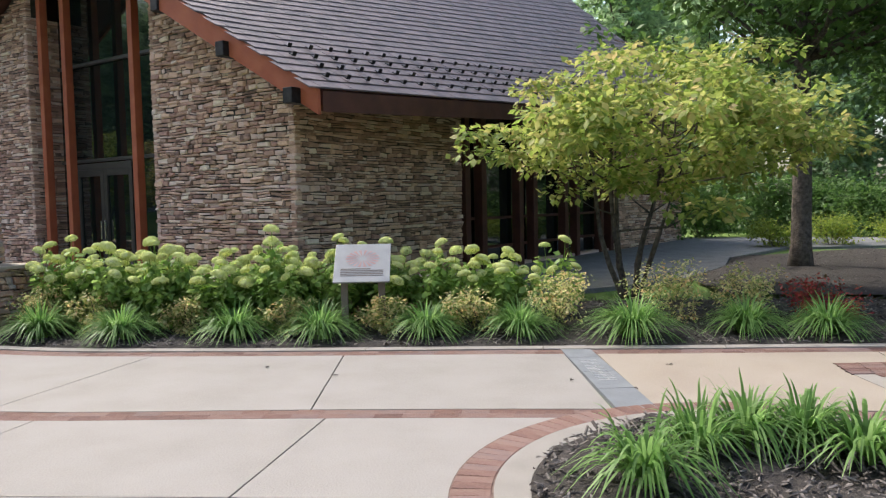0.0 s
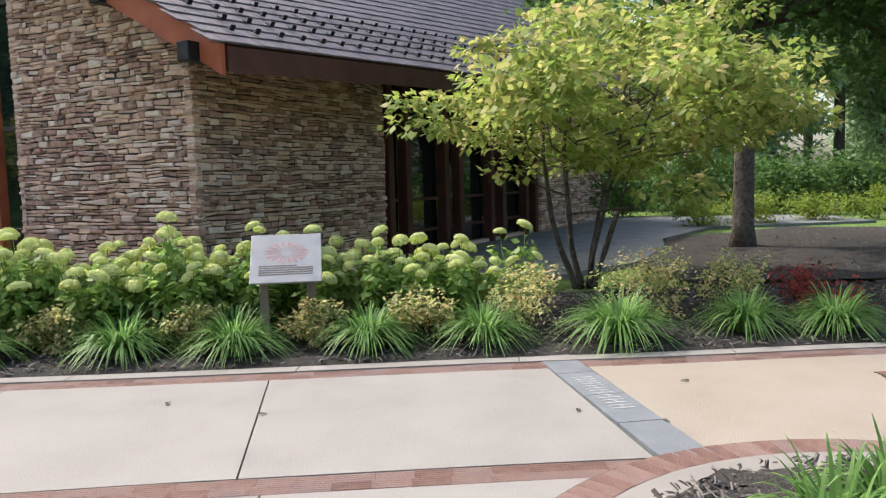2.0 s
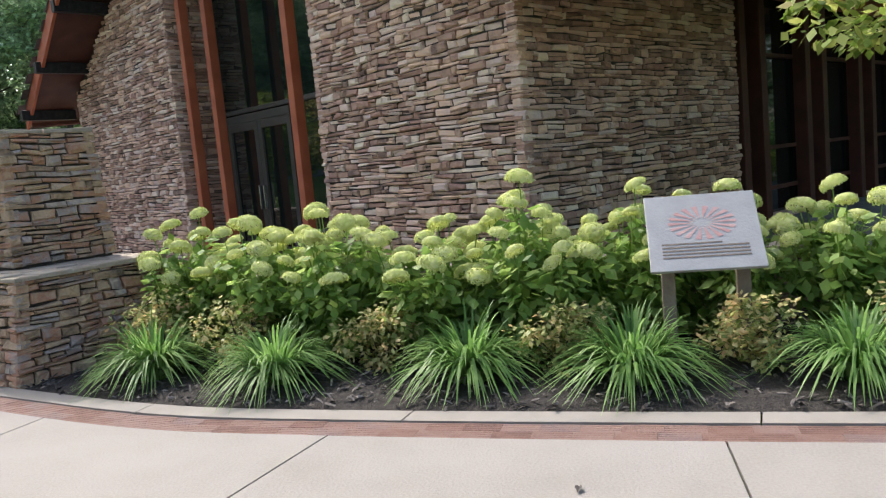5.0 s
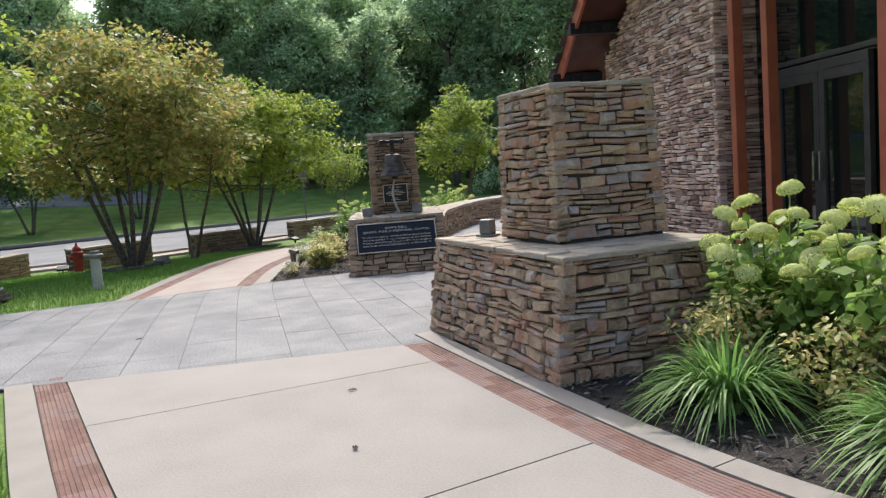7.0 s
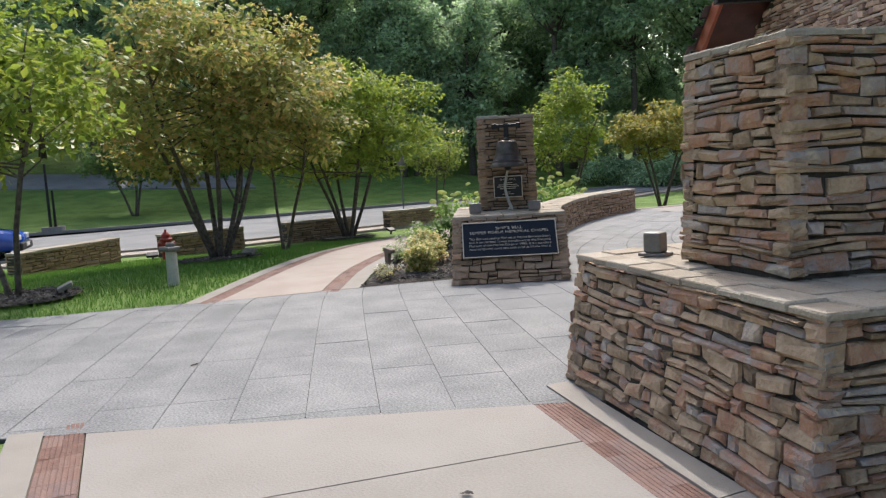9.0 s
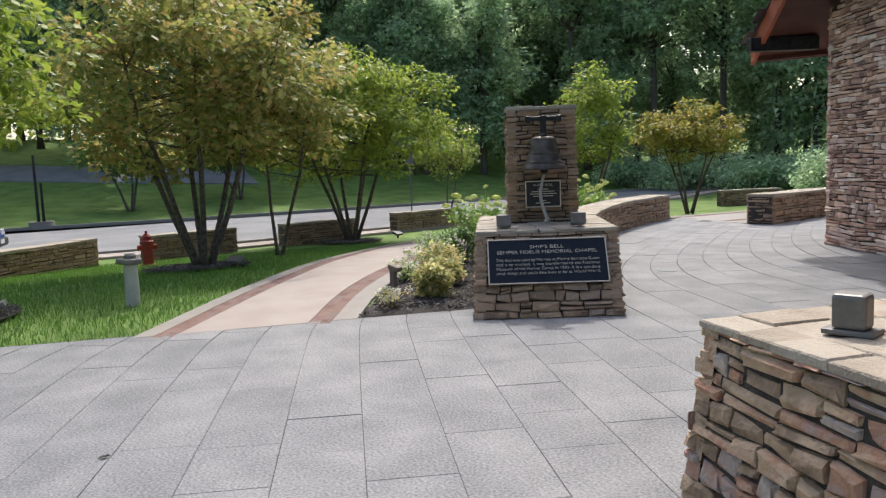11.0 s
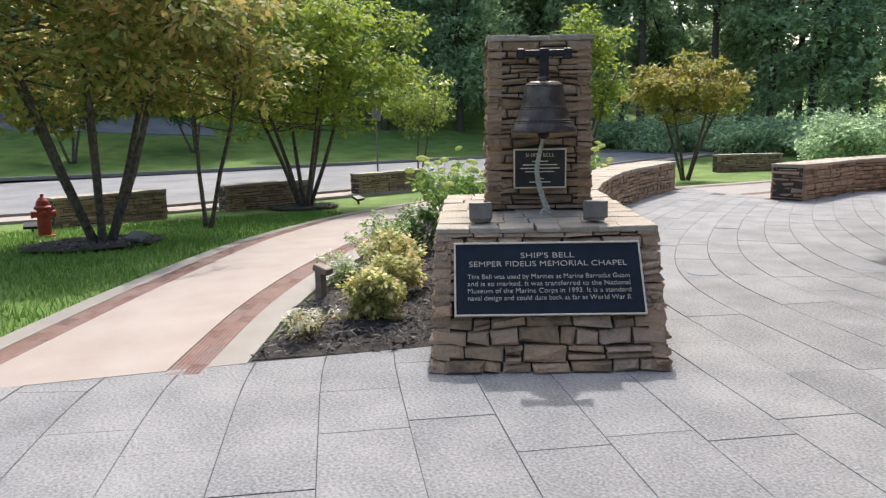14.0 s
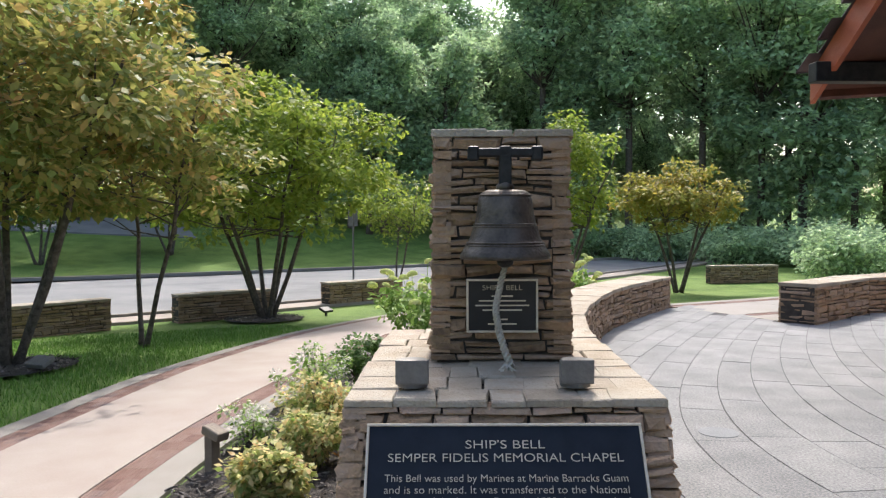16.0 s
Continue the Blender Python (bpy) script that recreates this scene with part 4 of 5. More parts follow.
BC = Vector((-13.24, 12.79, 0))
bell = thing("ships_bell", "weathered bronze bell hanging from an iron bracket", "bell", Matrix.Translation(BC))
outer = [(.0, 1.775), (.10, 1.772), (.128, 1.755), (.14, 1.72), (.150, 1.65), (.160, 1.60), (.168, 1.575), (.182, 1.53), (.20, 1.495), (.222, 1.46), (.236, 1.435), (.238, 1.42), (.225, 1.415), (.19, 1.46), (.15, 1.55), (.12, 1.68), (.0, 1.72)]
part("bell_body", lathe([(max(r_, .001), z) for r_, z in outer], 40), M_BRONZE, bell, smooth=True)
for z, r_ in ((1.595, .163), (1.583, .166), (1.50, .199), (1.487, .205), (1.745, .134)):
    part("bead", lathe([(r_ - .004, z - .006), (r_ + .004, z - .003), (r_ + .004, z + .003), (r_ - .004, z + .006)], 40), M_BRONZE, bell, smooth=True)
part("clapper", lathe([(.018, 1.37), (.04, 1.385), (.046, 1.41), (.03, 1.43), (.012, 1.45), (.012, 1.72)], 16), M_IRON, bell, smooth=True)
part("crown", lathe([(.05, 1.77), (.045, 1.80), (.028, 1.815), (.028, 1.86)], 16), M_BRONZE, bell, smooth=True)
rot = Matrix(((tx.x, -tn.x, 0, 0), (tx.y, -tn.y, 0, 0), (0, 0, 1, 0), (0, 0, 0, 1)))
part("hanger", box(-.032, -.03, 1.80, .032, .03, 2.0, bevel=.006, m=rot), M_IRON, bell)
part("yoke", box(-.18, -.03, 1.945, .18, .03, 1.99, bevel=.01, m=rot), M_IRON, bell)
for sx in (-1, 1):
    part("yoke_end", box(sx * .165 - .03, -.035, 1.925, sx * .165 + .03, .035, 2.0, bevel=.012, m=rot), M_IRON, bell)
part("bracket_arm", box(-.03, 0, 1.95, .03, .32, 1.985, bevel=.006, m=rot), M_IRON, bell)
rope = thing("bell_rope", "weathered white rope hanging from the bell clapper", "rope", Matrix.Translation(BC))
bm = bmesh.new()
for ph in (0, 2.09, 4.19):
    pts_, rad = [], []
    for i in range(46):
        k = i / 45
        side_ = -.055 * math.sin(k * 2.6) + .10 * max(0, k - .45)
        r_ = .009 + .003 * k
        b_ = Vector((0, 0, 1.38 - .52 * k)) + tx * side_ + tn * (.05 * k)
        w_ = k * 42 + ph
        pts_.append(b_ + (tx * math.cos(w_) + tn * math.sin(w_)) * r_)
        rad.append(.009 + .004 * k)
    bm_tube(bm, pts_, rad, 5)
part("strand", bm, M_ROPE, rope, smooth=True)
bm = bmesh.new()
for i in range(9):
    a = random.Random(i).uniform(-1, 1)
    bm_tube(bm, [tx * .0 + tn * .05 + Vector((0, 0, .875)), tx * (.03 * a) + tn * (.06 + .01 * i % .03) + Vector((0, 0, .855)), tx * (.055 * a) + tn * (.06 + .012 * (i % 4)) + Vector((0, 0, .842))], (.008, .006, .004), 5)
part("frayed_end", bm, M_ROPE, rope)
for s_ in (.21, .74):
    p_ = Vector((*PT[0], 0)).lerp(Vector((*PT[1], 0)), s_) - tn * .22
    up = thing("uplight", "grey metal uplight standing on the pedestal", "lamp", Matrix.Translation((p_.x, p_.y, .83)) @ rot, group="pedestal uplights")
    part("housing", lathe([(.072, 0), (.075, .02), (.075, .115), (.07, .125)], 20), M_ZINC, up, smooth=False)
    part("visor", box(-.078, -.078, .02, .078, -.03, .135, bevel=.006), M_ZINC, up)

# ---- plants ----
def leaf_cloud(rng, centres, per, size, flat=.6, droop=.0, tri=False):
    """Many small pointed leaves gathered round clump centres: (x, y, z, radius)."""
    verts, faces = [], []
    for cx, cy, cz, cr in centres:
        for _ in range(per):
            while True:
                p = Vector((rng.uniform(-1, 1), rng.uniform(-1, 1), rng.uniform(-1, 1)))
                if p.length <= 1:
                    break
            w = Vector((cx + p.x * cr, cy + p.y * cr, cz + p.z * cr * flat))
            l = size * rng.uniform(.6, 1.25)
            a, tilt, roll = math.atan2(p.y, p.x) + rng.gauss(0, .9), rng.gauss(-.3 - droop + .5 * p.z, .45), rng.gauss(0, .45)
            d = Vector((math.cos(a) * math.cos(tilt), math.sin(a) * math.cos(tilt), math.sin(tilt)))
            s = d.cross(Vector((0, 0, 1)))
            s = s.normalized() if s.length > .01 else Vector((1, 0, 0))
            s = (s * math.cos(roll) + d.cross(s) * math.sin(roll)) * l * .30
            o = len(verts)
            if tri:
                verts += [w + s * 1.3, w + d * l, w - s * 1.3]
                faces.append((o, o + 1, o + 2))
            else:
                verts += [w, w + d * l * .45 + s, w + d * l, w + d * l * .45 - s]
                faces.append((o, o + 1, o + 2, o + 3))
    return verts, faces

def clumps(rng, n, centre, rad, height, low, hollow=.45, size=.5, layered=0.0):
    """Clump centres in the shell of an uneven crown."""
    out = []
    while len(out) < n:
        p = Vector((rng.uniform(-1, 1), rng.uniform(-1, 1), rng.uniform(-.9, 1)))
        k = p.length
        bump_ = .82 + .4 * noise.noise(p.normalized() * 1.7 + Vector(centre))
        if k > bump_ or k < hollow * bump_ or p.z < low:
            continue
        z = p.z
        if layered:
            z = round(z / layered) * layered + rng.uniform(-.05, .05)
        out.append((centre[0] + p.x * rad, centre[1] + p.y * rad, centre[2] + z * height, size * rng.uniform(.65, 1.3)))
    return out

def tree(name, label, base, height, rad, mat, seed, stems=1, trunk=.09, crown_low=.35, n=110, per=90, leaf=.11, clump=.5, flat=.55, fork=.3, layered=0.0, off=(0, 0), group="", tri=False):
    rng = random.Random(seed)
    x, y, z = base
    root = thing(name, label, "tree", Matrix.Translation((x, y, z)), group=group)
    cz = height * (crown_low + 1) / 2
    ch = height * (1 - crown_low) / 2
    centres = clumps(rng, n, (off[0], off[1], cz), rad, ch, -.85, .4, clump, layered)
    bm = bmesh.new()
    tips = rng.sample(centres, min(len(centres), 34))
    per_stem = max(1, len(tips) // stems)
    for k in range(stems):
        a = 2 * math.pi * (k + rng.uniform(-.25, .25)) / stems
        lean = (0 if stems == 1 else .46) * height * fork
        mid = Vector((math.cos(a) * lean, math.sin(a) * lean, height * fork))
        foot = Vector((math.cos(a) * trunk * (0 if stems == 1 else 1.2), math.sin(a) * trunk * (0 if stems == 1 else 1.2), -.05))
        top = Vector((math.cos(a) * lean * 2.1 + off[0] * .6, math.sin(a) * lean * 2.1 + off[1] * .6, height * .82))
        wob = lambda s: Vector((rng.uniform(-s, s), rng.uniform(-s, s), 0))
        spine = [foot, foot.lerp(mid, .12) + wob(.01), foot.lerp(mid, .55) + wob(.04), mid, mid.lerp(top, .35) + wob(.1), mid.lerp(top, .7) + wob(.12), top]
        tr = trunk * (1 if stems == 1 else .54)
        bm_tube(bm, spine, [tr * 1.45, tr * 1.05, tr * .92, tr * .8, tr * .55, tr * .35, tr * .1], 9)
        for c in tips[k * per_stem:(k + 1) * per_stem]:
            e = Vector(c[:3])
            lo = max(.25, min(.9, (e.z / height) * .75))
            s0 = mid.lerp(top, max(0, (lo * height - mid.z) / max(.1, top.z - mid.z))) if lo * height > mid.z else foot.lerp(mid, .95)
            m1 = s0.lerp(e, .5) + Vector((0, 0, -.06 * (e - s0).length)) + wob(.12)
            bm_tube(bm, [s0, m1, e], [tr * .38, tr * .22, tr * .07], 5)
    part("trunk", bm, M_BARK, root, smooth=True)
    v, f = leaf_cloud(rng, centres, per, leaf, flat, tri=tri)
    crown = link_mesh("crown", v, f, mat, root)
    return root

tree("dogwood_tree", "spreading multi-stemmed dogwood with pale yellowing leaves", (2.05, 14.7, 0), 4.05, 3.0, M_LEAF_DOG, 1, 6, .085, .30, 165, 85, .14, .44, .36, .24, .21, (.45, 0))
tree("shade_tree", "second shade tree with dense dark foliage", (9.6, 20.6, 0), 11, 4.2, M_LEAF_DK, 22, 1, .17, .25, 150, 90, .22, .95, .7, .35)
tree("shade_tree", "tall shade tree with a straight grey trunk", (5.75, 19.4, 0), 13, 4.6, M_LEAF_DK, 2, 1, .2, .22, 190, 90, .22, .95, .7, .35)
tree("lawn_tree", "young lawn tree with drooping green leaves", (-16.2, 6.55, 0), 4.3, 2.1, M_LEAF_YEL, 3, 2, .075, .36, 90, 85, .13, .45, .55, .4)
tree("lawn_tree", "multi-stemmed lawn tree with bronzing foliage", (-21.2, 10.1, -.24), 5.6, 3.2, M_LEAF_BRN, 4, 6, .105, .27, 200, 95, .15, .55, .45, .35, .13)
tree("lawn_tree", "slender lawn tree with bronzing foliage", (-23.0, 11.9, -.36), 5.2, 2.2, M_LEAF_BRN, 14, 2, .075, .35, 95, 85, .15, .5, .45, .35, .14)
tree("lawn_tree", "multi-stemmed lawn tree with yellow-green foliage", (-27.4, 15.0, -.55), 5.5, 3.2, M_LEAF_YEL, 5, 6, .10, .27, 185, 95, .17, .55, .45, .35, .14)
tree("young_tree", "small young tree by the road", (-33.0, 20.6, -.6), 4.0, 1.3, M_LEAF_YEL, 6, 2, .06, .35, 50, 60, .14, .4, .6, .4)
tree("ornamental_tree", "small ornamental tree turning orange", (-28.0, 28.0, -.55), 4.1, 1.9, M_LEAF_ORG, 7, 4, .09, .42, 80, 80, .16, .5, .4, .4, .16)
tree("ornamental_tree", "slim light green tree behind the curved wall", (-27.8, 23.5, -.55), 5.2, 1.7, M_LEAF_YEL, 8, 3, .08, .28, 80, 75, .15, .5, .6, .4)
tree("bank_tree", "dark green tree standing on the grassy bank", (-50, 10, fall(-50)), 5.5, 2.6, M_LEAF_DK, 9, 3, .12, .25, 70, 70, .22, .7, .6, .35)
tree("bank_tree", "dark green tree standing on the grassy bank", (-52, 16, fall(-52)), 6, 2.8, M_LEAF_DK, 10, 3, .12, .25, 70, 70, .22, .7, .6, .35)

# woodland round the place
# crowns carry the haze in their leaf colour
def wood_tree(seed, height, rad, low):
    return tree("woodland_tree", "tall woodland tree in full green leaf", (0, 0, 0), height, rad, M_LEAF_HAZED, seed, 1, .24, low, 130, 92, .34, 1.15, .6, .5, group="woodland", tri=True)
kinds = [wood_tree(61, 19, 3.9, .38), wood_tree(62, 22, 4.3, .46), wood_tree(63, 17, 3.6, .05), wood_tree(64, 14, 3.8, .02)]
rng = random.Random(77)
spots = []
for i in range(44):      # beyond the road and bank
    spots.append((-60 - rng.uniform(0, 26), -24 + i * 1.8))
for i in range(46):      # north-west to north
    a = math.radians(98 + i * 1.6)
    r_ = rng.uniform(36, 56)
    spots.append((-18 + r_ * math.cos(a) * 1.15, 18 + r_ * math.sin(a)))
for i in range(34):      # north-east and east
    a = math.radians(5 + i * 2.7)
    r_ = rng.uniform(30, 48)
    spots.append((4 + r_ * math.cos(a), 14 + r_ * math.sin(a)))
for i in range(22):      # behind the walk
    spots.append((-52 + i * 4.0 + rng.uniform(-1.5, 1.5), -24 - rng.uniform(0, 14)))
for i, (x, y) in enumerate(spots):
    k = kinds[i % 4]
    s = rng.uniform(.7, 1.15)
    m = Matrix.Translation((x, y, fall(x) - .1)) @ pose(0, 0, 0, 0, 0, rng.uniform(0, 360)) @ Matrix.Scale(s, 4)
    if i < 4:
        k.matrix_basis = m
    else:
        made = copy_thing(k, m)
        made.matrix_basis = m

def blades(rng, n, length, spread, width, arch=1.0):
    verts, faces = [], []
    for _ in range(n):
        a = rng.uniform(0, 6.283)
        l = length * rng.uniform(.6, 1.15)
        r0 = rng.uniform(0, spread * .25)
        lean = rng.uniform(.12, 1.0) ** .6
        d, s = Vector((math.cos(a), math.sin(a), 0)), Vector((-math.sin(a), math.cos(a), 0))
        o = len(verts)
        seg = 6
        for i in range(seg + 1):
            k = i / seg
            out = r0 + spread * lean * (k ** 1.5)
            z = l * (k * 1.3 - arch * lean * 1.36 * k ** 2.3)
            w = width * (1 - k) ** .6 * (.6 + .8 * min(1, k * 3)) * .5 + .0008
            p = d * out + Vector((0, 0, max(.01, z))) + s * rng.uniform(-.003, .003)
            fold = Vector((0, 0, -w * .4))
            verts += [p - s * w, p + s * w]
        faces += [(o + 2 * i, o + 2 * i + 1, o + 2 * i + 3, o + 2 * i + 2) for i in range(seg)]
    return verts, faces

def tuft(seed, x, y, z=0.0, length=.5, spread=.42, n=270, label="arching clump of green strap-leaved daylily", width=.017):
    rng = random.Random(seed)
    root = thing("daylily_clump", label, "plant", pose(x, y, z, 0, 0, rng.uniform(0, 360)), group="daylilies")
    v, f = blades(rng, n, length, spread, width)
    link_mesh("leaves", v, f, M_LILY, root)
    v, f = blades(rng, 26, length * .5, spread * .9, width * .8, 1.3)
    link_mesh("dry_leaves", v, f, M_CHIP, root, "dry brown leaves at the foot")
    return root
for i, (x, y) in enumerate(((-5.05, 10.33), (-3.95, 10.28), (-2.62, 10.5), (-1.6, 10.55), (-.40, 10.72), (.66, 10.85), (1.9, 10.9), (3.15, 11.25), (3.98, 11.2), (-6.0, 10.75), (5.2, 11.35), (6.4, 11.5), (7.6, 11.6))):
    if x > -5.6:
        tuft(700 + i, x, y, .02, .50 if i != 6 else .58, .56 if i != 6 else .68, 400)
for i, (x, y, l) in enumerate(((1.72, 6.22, .54), (2.05, 6.75, .46), (2.35, 6.95, .50), (2.68, 6.98, .50), (2.95, 6.8, .44))):
    tuft(730 + i, x, y, .05, l - .02, .42, 150, "loose clump of upright daylily leaves on the island", .02)

# hydrangea heads: a shared dome of florets
rng = random.Random(91)
hv, hf = [], []
for i in range(210):
    a, t_ = i * 2.39996, (i + .5) / 210
    ph = math.acos(1 - 1.25 * t_)
    p = Vector((math.sin(ph) * math.cos(a), math.sin(ph) * math.sin(a), .72 * math.cos(ph) - .15)) * .092 * rng.uniform(.9, 1.1)
    nrm = p.normalized()
    s1 = nrm.orthogonal().normalized()
    s1 = s1 * math.cos(i) + nrm.cross(s1) * math.sin(i)
    s2 = nrm.cross(s1)
    e = .0125 * rng.uniform(.7, 1.2)
    o = len(hv)
    hv += [p + s1 * e + nrm * .002, p + s2 * e, p - s1 * e + nrm * .003, p - s2 * e, p - nrm * .012]
    hf += [(o, o + 1, o + 4), (o + 1, o + 2, o + 4), (o + 2, o + 3, o + 4), (o + 3, o, o + 4), (o, o + 1, o + 2, o + 3)]
HEAD = bpy.data.meshes.new("flower_head")
HEAD.from_pydata([tuple(v) for v in hv], [], hf)
HEAD.materials.append(M_FLOWER)
core_bm = lathe([(.001, -.05), (.05, -.035), (.072, -.01), (.062, .025), (.03, .045), (.001, .05)], 10)

def hydrangea(seed, x, y, height, rad, heads, label="leafy hydrangea bush with lime-cream flower heads", z=0.0, tall=None):
    rng = random.Random(seed)
    root = thing("hydrangea", label, "shrub", Matrix.Translation((x, y, z)), group="hydrangeas")
    bm = bmesh.new()
    centres, spots_ = [], []
    for i in range(heads):
        a = i * 2.4 + rng.uniform(-.4, .4)
        k = math.sqrt((i + .5) / heads)
        h = height * (1.08 - .38 * k * k) * rng.uniform(.80, 1.14)
        tip = Vector((math.cos(a) * rad * k, math.sin(a) * rad * k, h))
        spots_.append(tip)
    if tall:
        spots_.append(Vector(tall))
    for tip in spots_:
        foot = Vector((tip.x * .25, tip.y * .25, -.02))
        mid = foot.lerp(tip, .5) + Vector((tip.x * .12, tip.y * .12, .05))
        bm_tube(bm, [foot, mid, tip - Vector((0, 0, .03))], [.008, .006, .004], 5)
        for q in (.2, .35, .48, .6, .7, .79):
            w = foot.lerp(mid, q * 2) if q < .5 else mid.lerp(tip, q * 2 - 1)
            centres.append((w.x, w.y, w.z, .09 + .05 * (1 - q)))
        hd = new("flower_head", HEAD)
        hd.parent = root
        s = rng.uniform(.6, 1.05)
        hd.matrix_basis = Matrix.Translation(tip) @ pose(0, 0, 0, rng.uniform(-28, 28), rng.uniform(-28, 28), rng.uniform(0, 360)) @ Matrix.Diagonal((s * rng.uniform(.95, 1.15), s, s * rng.uniform(.8, 1.05), 1))
    part("stalk", bm, M_LEAF_HYD, root)["kind"] = "stuff"
    v, f = leaf_cloud(rng, centres, 12, .115, .8, .15)
    link_mesh("leaves", v, f, M_LEAF_HYD, root)
    return root
hy = [(-5.35, 11.25, .98), (-4.55, 11.15, .98), (-3.85, 11.1, .98), (-3.1, 11.15, .95), (-2.35, 11.2, .98), (-1.75, 11.45, .98), (-1.15, 11.75, .98), (-.35, 11.7, .92), (.35, 11.85, .85), (-4.2, 11.65, 1.0), (-2.7, 11.75, 1.0)]
for i, (x, y, h) in enumerate(hy):
    hydrangea(800 + i, x, y, h, .52, 20 if i < 9 else 11, tall=(.0, -.2, 1.27) if i == 4 else None)
hydrangea(820, 1.0, 12.4, .9, .35, 4, "straggly hydrangea with a few cream flower heads")
hydrangea(822, -20.3, 15.6, 1.0, .8, 18, "hydrangea with cream heads beyond the pedestal", fall(-20.3))
hydrangea(823, -21.4, 18.9, 1.15, .8, 26, "hydrangea with cream heads behind the curved wall", fall(-21.4))

def shrub(seed, x, y, h, rad, mat, label, n=26, per=55, leaf=.05, z=None, name="nandina_shrub", cat="shrub", bloom=0):
    rng = random.Random(seed)
    root = thing(name, label, cat, Matrix.Translation((x, y, fall(x) if z is None else z)))
    centres = clumps(rng, n, (0, 0, h * .55), rad, h * .5, -.95, .2, rad * .36)
    bm = bmesh.new()
    for c in centres[::2]:
        e = Vector(c[:3])
        bm_tube(bm, [Vector((e.x * .15, e.y * .15, -.02)), Vector((e.x * .55, e.y * .55, e.z * .6)), e], [.008, .006, .003], 4)
    part("stalk", bm, M_BARK, root)["kind"] = "stuff"
    v, f = leaf_cloud(rng, centres, per, leaf, .8)
    link_mesh("leaves", v, f, mat, root)
    if bloom:
        v, f = leaf_cloud(rng, [(c[0] * 1.1, c[1] * 1.1, c[2] + .03, c[3] * .7) for c in centres], bloom, .03, .7)
        link_mesh("bloom", v, f, M_WHITE_FL, root, "clusters of small white blooms")["kind"] = "stuff"
    return root
LN = "bushy nandina with cream, green and russet leaves"
for i, (x, y, h, r_) in enumerate(((-4.55, 10.72, .55, .3), (-3.35, 10.72, .5, .28), (-2.05, 10.8, .5, .32), (-.95, 11.0, .45, .3), (.15, 11.15, .56, .38), (1.05, 11.5, .72, .48), (2.35, 12.0, .72, .52), (3.35, 12.2, .66, .46), (-5.3, 10.72, .6, .3))):
    shrub(900 + i, x, y, h, r_, M_NANDINA, LN, 26, 62, .05)
shrub(920, 4.25, 12.1, .6, .45, M_NANDINA_RED, "nandina with scarlet young leaves", 28, 60)
shrub(921, 5.4, 12.3, .5, .4, M_NANDINA, LN)
shrub(922, -13.92, 11.70, .44, .23, M_NANDINA, "rounded nandina with cream and orange leaf tips", 34, 85, .05)
shrub(923, -15.2, 12.4, .46, .30, M_NANDINA, "pale nandina in the mulch bed", 30, 70, .05)
shrub(929, -14.65, 12.15, .40, .23, M_NANDINA, "russet and cream nandina in the mulch bed", 26, 70, .05)
shrub(924, -16.3, 12.75, .5, .36, M_LEAF_HYD, "low shrub covered in small white blooms", 26, 40, .05, bloom=40)
shrub(925, -15.3, 11.92, .36, .24, M_LEAF_HYD, "small shrub with white blooms", 18, 30, .04, bloom=40)
shrub(926, -13.71, 11.14, .24, .19, M_NANDINA, "tiny cream and russet shrub with white blooms", 12, 26, .035, bloom=30)
shrub(927, -16.6, 13.3, .6, .32, M_LEAF_DK, "dark clipped evergreen bush", 30, 80, .05, name="evergreen_bush")
# same hazed leaf colour; its paleness stands in for sheen on the leaves
shrub(928, -26.0, 33.1, 1.9, 1.5, M_LEAF_HAZED, "large rounded pale green rhododendron", 80, 70, .16, name="rhododendron")
for i, (x, y) in enumerate(((6.9, 26.5), (8.6, 27.5), (10.6, 28.2), (13, 29))):
    shrub(940 + i, x, y, .9, 1.0, M_LEAF_YEL, "low bright yellow-green hedge plant", 30, 60, .1, name="bright_shrub")
for i, (x, y) in enumerate(((3.6, 31), (5.6, 33), (12, 33), (16, 30), (18, 26), (8.5, 35), (11, 37), (15, 35), (19, 32), (21, 28), (7, 39), (14, 40))):
    shrub(950 + i, x, y, 2.2, 1.8, M_LEAF_DK, "broad dark green shrub under the trees", 60, 60, .2, name="understory_shrub")
# thickets and edge bushes share the leaf colour with haze mixed in
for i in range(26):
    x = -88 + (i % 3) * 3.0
    shrub(1000 + i, x, -26 + i * 3.4, 7.5, 3.4, M_LEAF_HAZED, "tall leafy thicket deep in the woodland", 60, 60, .5, z=fall(x), name="woodland_thicket")
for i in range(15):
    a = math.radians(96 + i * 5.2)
    shrub(1040 + i, -18 + 68 * math.cos(a), 18 + 60 * math.sin(a), 7.5, 3.6, M_LEAF_HAZED, "tall leafy thicket deep in the woodland", 60, 60, .5, z=fall(-18 + 68 * math.cos(a)), name="woodland_thicket")
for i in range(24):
    shrub(960 + i, -48 + i * 1.7, 40 + (i % 3) * 2 + i * .2, 1.8, 1.9, M_LEAF_HAZED, "leafy green bush at the woodland edge", 40, 55, .25, name="woodland_bush")

